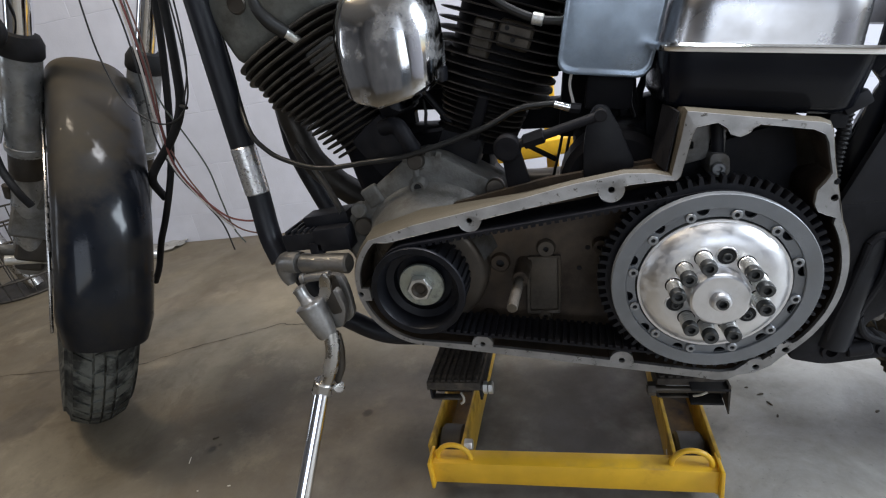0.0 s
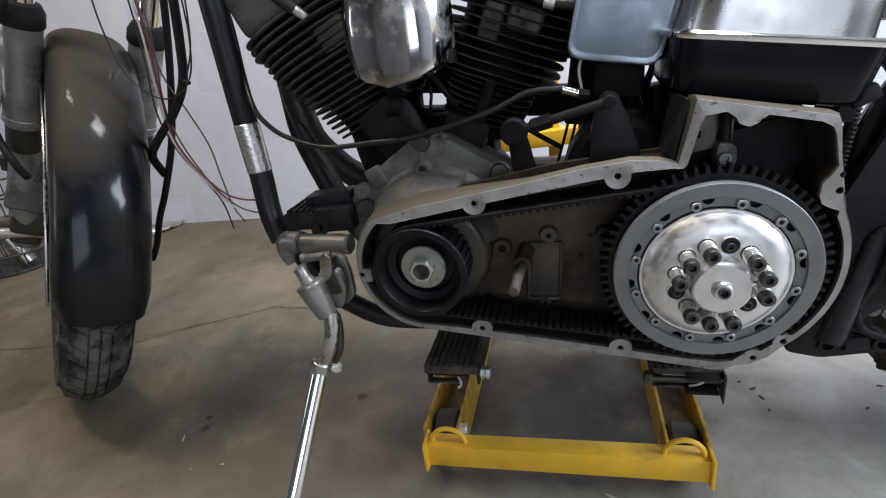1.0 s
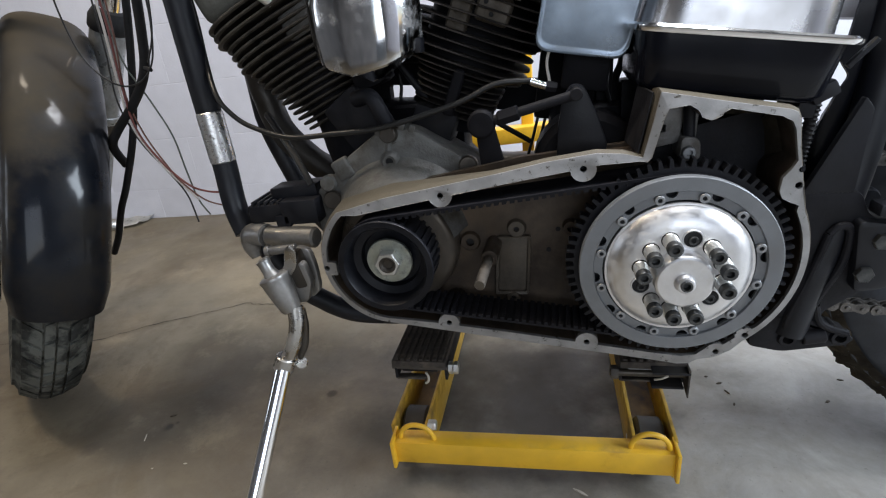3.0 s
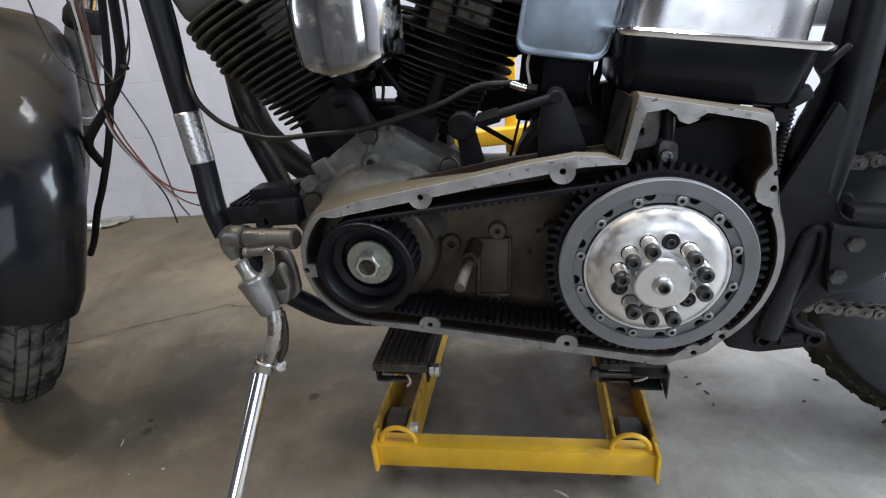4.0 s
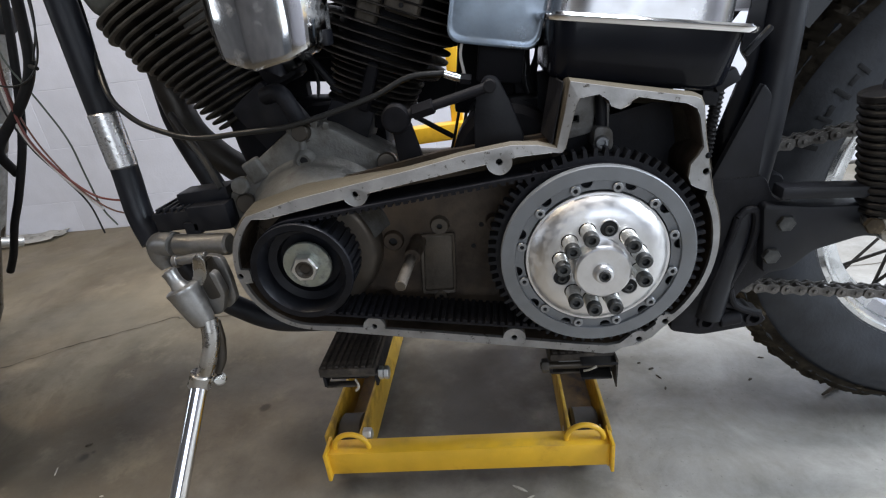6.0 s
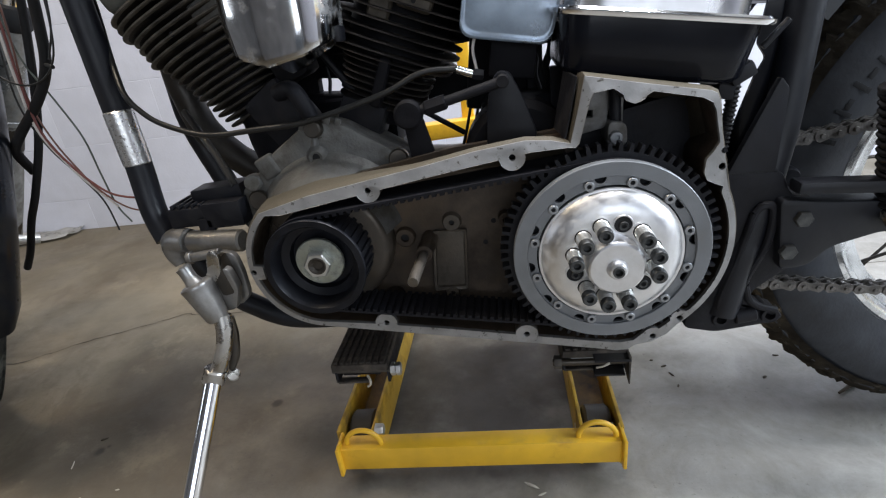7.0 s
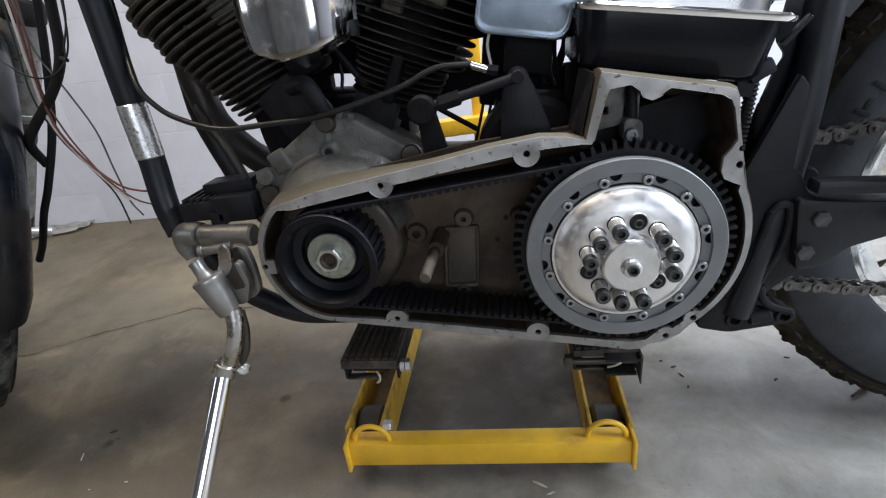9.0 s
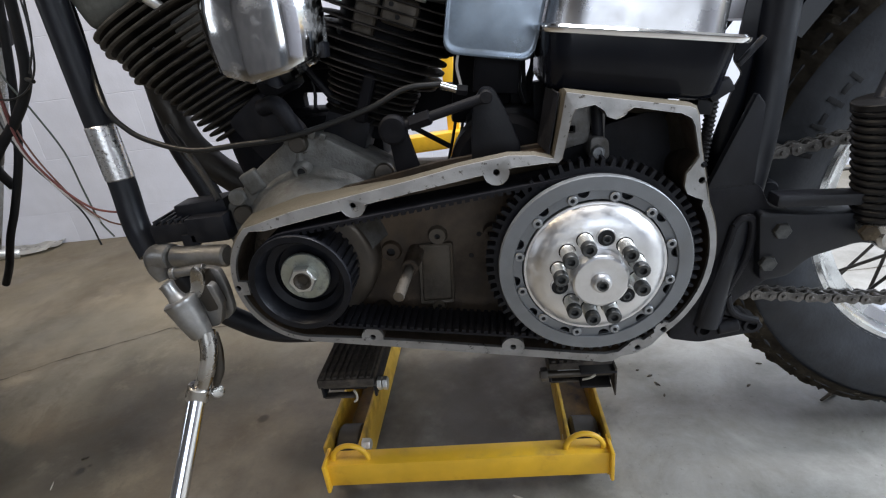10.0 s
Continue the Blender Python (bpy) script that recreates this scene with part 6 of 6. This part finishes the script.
jack = base("motorcycle_jack", (0.145, 0.25, 0.0), "yellow steel motorcycle jack with rubber lift pads, scuffed", "jack")
part("front_beam", box((0.145, 0.0335, 0.0600), (0.380, 0.005, 0.037), (0, 0, 1.5), bevel=0.0015), "yellow", jack, "chipped yellow front beam")
part("beam_top", box((0.145, 0.0455, 0.0763), (0.380, 0.025, 0.005), (0, 0, 1.5), bevel=0.0015), "yellow", jack)
for x, y in ((-0.0470, 0.0360), (0.3370, 0.0460)):
    part("end_plate", box((x, y, 0.0605), (0.0050, 0.036, 0.048), (0, 0, 1.5), bevel=0.0018), "yellow", jack)
for x0, x1 in ((-0.0545, -0.0045), (0.2855, 0.3385)):
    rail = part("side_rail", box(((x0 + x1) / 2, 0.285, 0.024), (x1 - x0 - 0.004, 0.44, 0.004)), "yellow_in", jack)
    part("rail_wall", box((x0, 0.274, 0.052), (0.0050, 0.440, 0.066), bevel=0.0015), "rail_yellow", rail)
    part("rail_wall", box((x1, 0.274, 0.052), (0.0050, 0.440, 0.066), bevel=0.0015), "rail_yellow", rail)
    xm = (x0 + x1) / 2
    wheel_r = part("roller", rod((xm - 0.0185, 0.098, 0.045), (xm + 0.0185, 0.098, 0.045), 0.031, 36, soft=0.004), "roller", jack, "dark steel roller in the rail")
    part("roller_axle", rod((x0 - 0.003, 0.098, 0.045), (x1 + 0.003, 0.098, 0.045), 0.006, 12), "zinc", wheel_r)
for x, y in ((-0.0130, 0.0375), (0.3040, 0.0455)):
    part("lift_loop", tube([(x + 0.0245 * math.cos(radians(a)), y, 0.0785 + 0.0245 * math.sin(radians(a))) for a in range(180, -1, -15)], 0.0036, 12, steps=2), "yellow", jack, "welded yellow rod handle")
part("rail_bolt", hexagon((-0.002, 0.064, 0.0790), (1, 0, 0), 0.0085, 0.012), "zinc", jack)
for x0, x1, py in ((-0.0270, 0.0450, 0.008), (0.2600, 0.3360, 0.020)):
    xm = (x0 + x1) / 2
    pad = part("lift_pad", box((xm, 0.100 + py, 0.2190), (x1 - x0, 0.170, 0.010), bevel=0.002), "pad", jack, "dirty black ribbed rubber lift pad")
    for k in range(8):
        part("pad_rib", box((x0 + 0.006 + k * (x1 - x0 - 0.012) / 7, 0.100 + py, 0.2248), (0.0058, 0.166, 0.0040), bevel=0.0016), "pad", pad)
    part("pad_channel", box((xm, 0.106 + py, 0.2115), (x1 - x0 - 0.004, 0.155, 0.005), bevel=0.001), "pad", pad)
    part("pad_flange", box((x0 + 0.002, 0.102 + py, 0.2025), (0.0035, 0.160, 0.023), bevel=0.001), "black_iron", pad)
    part("pad_flange", box((x1 - 0.002, 0.102 + py, 0.2025), (0.0035, 0.160, 0.023), bevel=0.001), "black_iron", pad)
    part("pad_tube", box((xm - 0.006, 0.112 + py, 0.1995), (x1 - x0 - 0.022, 0.150, 0.017), bevel=0.002), "black_iron", pad)
    part("pad_lip", box((x0 + 0.022, 0.028 + py, 0.1905), (0.040, 0.010, 0.003), bevel=0.0008), "pad", pad)
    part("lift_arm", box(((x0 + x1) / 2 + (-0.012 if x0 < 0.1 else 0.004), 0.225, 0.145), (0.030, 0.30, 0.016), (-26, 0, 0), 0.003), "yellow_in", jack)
part("pad_bolt", rod((-0.030, 0.034, 0.2085), (0.058, 0.034, 0.2085), 0.0042, 12), "roller", jack)
for x in (0.0475, 0.0545):
    part("pad_nut", hexagon((x, 0.034, 0.2085), (1, 0, 0), 0.0085, 0.0055), "zinc", jack)
part("pad_bolt", rod((0.248, 0.036, 0.2085), (0.338, 0.036, 0.2085), 0.0048, 12), "pipe", jack)
part("pad_nut", hexagon((0.258, 0.036, 0.2085), (-1, 0, 0), 0.0085, 0.0085), "roller", jack)
part("cotter_pin", tube([(0.018, 0.024, 0.207), (0.022, 0.020, 0.203), (0.021, 0.020, 0.196), (0.017, 0.021, 0.192)], 0.0016, 8), "chip", jack)
channel = part("pad_stub", box((0.316, 0.046, 0.2185), (0.042, 0.050, 0.003), bevel=0.0008), "black_iron", jack, "dark steel channel end under the pad")
part("stub_web", box((0.316, 0.066, 0.2060), (0.042, 0.003, 0.022), bevel=0.0008), "black_iron", channel)
part("stub_foot", box((0.314, 0.046, 0.1945), (0.036, 0.040, 0.003), bevel=0.0008), "black_iron", channel)
part("stub_flange", loft([[(0.3345, 0.022, 0.2230), (0.3370, 0.022, 0.2230), (0.3365, 0.022, 0.1840), (0.3350, 0.022, 0.1840)], [(0.3345, 0.068, 0.2200), (0.3370, 0.068, 0.2200), (0.3370, 0.068, 0.1960), (0.3345, 0.068, 0.1960)]]), "pad", channel)
part("pad_strip", box((0.284, 0.0375, 0.2135), (0.028, 0.004, 0.005), bevel=0.001), "fork_alu", jack)
part("cotter_pin", tube([(0.298, 0.024, 0.208), (0.305, 0.020, 0.213), (0.312, 0.020, 0.217)], 0.0014, 8), "chip", jack)

# ---- things behind and on the floor ----
rig = base("yellow_stand", (0.10, 0.62, 0.0), "yellow steel stand behind the motorcycle", "stand")
part("crossbar", box((0.075, 0.620, 0.386), (0.30, 0.045, 0.034), (0, -3, 0), 0.004), "yellow", rig)
part("post", box((0.134, 0.645, 0.300), (0.026, 0.040, 0.60), bevel=0.004), "yellow", rig)
part("foot", box((0.10, 0.645, 0.020), (0.30, 0.05, 0.04), bevel=0.004), "yellow", rig)
part("foot", box((0.134, 0.70, 0.020), (0.05, 0.34, 0.038), bevel=0.004), "yellow", rig)

basket = base("wire_basket", (-1.93, 0.88, 0.0), "round dark wire basket standing on the floor", "basket")
bx, by = -1.93, 0.88
for z, r in ((0.006, 0.155), (0.075, 0.175), (0.15, 0.192), (0.225, 0.205), (0.30, 0.215)):
    part("hoop", lathe([(r - 0.004, 0), (r, 0.004), (r + 0.004, 0), (r, -0.004)], (bx, by, z), (0, 0, 1), 40, closed=True), "crate", basket)
for k in range(24):
    g = 2 * math.pi * k / 24
    part("wire", rod((bx + 0.155 * math.cos(g), by + 0.155 * math.sin(g), 0.005), (bx + 0.215 * math.cos(g), by + 0.215 * math.sin(g), 0.30), 0.0025, 6), "crate", basket)
part("basket_floor", lathe([(0, 0), (0.155, 0), (0.155, 0.004), (0, 0.004)], (bx, by, 0.003), (0, 0, 1), 32), "crate", basket)
roll = base("metal_tube", (-1.88, 0.86, 0.012), "dull silver tube leaning inside the wire basket", "tube")
part("tube_wall", rod((-1.84, 0.84, 0.020), (-1.93, 0.80, 0.36), 0.028, 20), "old_chrome", roll)

film_bm = bmesh.new()
rows = []
for i in range(9):
    rows.append([film_bm.verts.new((-1.76 + 0.036 * i + 0.01 * noise.noise(V((i, j, 1))), 1.06 + 0.020 * j + 0.012 * i * (1 if j < 5 else 0.6), 0.012 + 0.012 * noise.noise(V((i * 0.7, j * 0.6, 0))))) for j in range(9)])
for p, q in zip(rows, rows[1:]):
    for j in range(8):
        film_bm.faces.new((p[j], q[j], q[j + 1], p[j + 1]))
bmesh.ops.solidify(film_bm, geom=film_bm.faces[:], thickness=0.002)
tagged(put("plastic_film", film_bm, "clear", None), "crumpled clear plastic film on the floor by the wall", "film")


def scrap(name, at, size, mat, label, category, seed, turn):
    """A small curled scrap that lies on the floor."""
    b = bmesh.new()
    bmesh.ops.create_icosphere(b, subdivisions=2, radius=1.0)
    for v in b.verts:
        v.co = V((v.co.x * size[0], v.co.y * size[1], v.co.z * size[2])) * (1 + 0.4 * noise.noise(v.co * 1.7 + V((seed, 0, 0))))
    bmesh.ops.transform(b, matrix=pose(at[0], at[1], size[2] * 0.8, 0, 0, turn), verts=b.verts)
    return tagged(put(name, b, mat, None), label, category, "litter on the floor")


for i, (x, y, sx, sy, t) in enumerate(((0.462, 0.285, 0.010, 0.0035, 20), (0.468, 0.262, 0.012, 0.0025, -60), (0.445, 0.302, 0.006, 0.003, 10), (0.612, 0.248, 0.008, 0.004, 40), (0.655, 0.305, 0.009, 0.003, -15), (0.470, 0.232, 0.007, 0.003, 70), (-0.52, 0.132, 0.012, 0.006, 30))):
    scrap("dry_leaf", (x, y), (sx * 0.55, sy * 0.55, 0.0014), "leaf", "small dry brown leaf scrap on the concrete", "leaf", i * 2.3, t)
for i, (x, y, sx, sy, t) in enumerate(((0.215, 0.034, 0.016, 0.0045, -30), (0.228, 0.020, 0.009, 0.003, 25), (-0.418, 0.027, 0.005, 0.003, 10), (-0.535, 0.075, 0.014, 0.002, 115), (-0.47, 0.012, 0.003, 0.002, 0))):
    scrap("paint_chip", (x, y), (sx * 0.7, sy * 0.5, 0.0010), "chip", "pale paint chip on the concrete", "chip", 40 + i * 1.9, t)
tw = tube([(0.752, 0.240, 0.0035), (0.735, 0.226, 0.004), (0.718, 0.214, 0.004), (0.700, 0.203, 0.003)], [0.004, 0.0045, 0.003, 0.002], 8)
tagged(put("twig", tw, "leaf", None), "short dry twig lying by the rear tyre", "twig", "litter on the floor")

# crack that runs across the slab
pts = [(-1.60, 0.27), (-1.20, 0.335), (-0.98, 0.362), (-0.90, 0.372), (-0.83, 0.432), (-0.76, 0.470), (-0.69, 0.505), (-0.62, 0.546), (-0.52, 0.545), (-0.40, 0.552), (-0.22, 0.575), (0.05, 0.60), (0.35, 0.63), (0.60, 0.60), (1.00, 0.625), (1.5, 0.68)]
fine = []
for (x0, y0), (x1, y1) in zip(pts, pts[1:]):
    for k in range(12):
        t = k / 12
        x, y = x0 + (x1 - x0) * t, y0 + (y1 - y0) * t
        fine.append((x + 0.004 * noise.noise(V((x * 40, 0, 0))), y + 0.010 * noise.noise(V((x * 22, 5, 0))) + 0.005 * noise.noise(V((x * 70, 9, 0)))))
cb = bmesh.new()
rows = []
for x, y in fine:
    w = 0.0010 + 0.0019 * abs(noise.noise(V((x * 18, 2, 0)))) * 2
    rows.append((cb.verts.new((x, y - w, 0.0008)), cb.verts.new((x, y + w, 0.0008))))
for p, q in zip(rows, rows[1:]):
    cb.faces.new((p[0], q[0], q[1], p[1]))
tagged(put("floor_crack", cb, "leaf", None, smooth=0), "thin dark crack across the concrete floor", "crack", kind="structure")

# a bare bulb under the ceiling
lamp = base("ceiling_lamp", (-1.55, -0.35, 2.81), "bare warm bulb hanging from the ceiling", "lamp")
part("lamp_cord", rod((-1.55, -0.35, 2.81), (-1.55, -0.35, 2.53), 0.004, 8), "wire_black", lamp)
part("lamp_holder", rod((-1.55, -0.35, 2.54), (-1.55, -0.35, 2.49), 0.02, 16), "satin_black", lamp)

# made-up housings for the two added top lights
for x, y, w in ((0.70, 0.14, 0.78), (-0.80, -0.10, 0.58)):
    top_lamp = base("tube_light", (x, y, 2.81), "white housing added under the ceiling for a top light", "lamp", "tube lights")
    part("lamp_body", box((x, y, 2.765), (w, 0.16, 0.085), bevel=0.01), "door_paint", top_lamp)
    for dx in (-0.5, 0.5):
        part("end_cap", box((x + dx * (w + 0.02), y, 2.755), (0.025, 0.20, 0.10), bevel=0.006), "door_paint", top_lamp)

# blocks of the far wall
COURSE, FIRST, LONG = 0.203, 0.122, 0.406
bm_full = box((0, 0, 0), (LONG - 0.0004, 0.012, COURSE - 0.0016), bevel=0.0008, seg=1)
proto = None
for c in range(14):
    z0 = FIRST + (c - 1) * COURSE
    z1 = z0 + COURSE
    for k in range(-9, 8):
        x = (k + (0.5 if c % 2 else 0.0)) * LONG
        if abs(x + 0.3) > 3.3:
            continue
        low = max(z0, 0.0)
        at = V((0, WALL_Y, 0)) + wall_way * x + V((0, 0, (low + z1) / 2)) + wall_in * 0.0
        if proto is None:
            proto = put("block", bm_full, "wall", back, smooth=0)
            proto.location = at - V((0, WALL_Y, 0))
            proto.rotation_euler = (0, 0, radians(WALL_TURN))
            if c == 0:
                proto.scale.z = (z1 - low) / COURSE
            continue
        o = again(proto, at, back)
        o.rotation_euler = (0, 0, radians(WALL_TURN))
        if c == 0:
            o.scale.z = (z1 - low) / COURSE
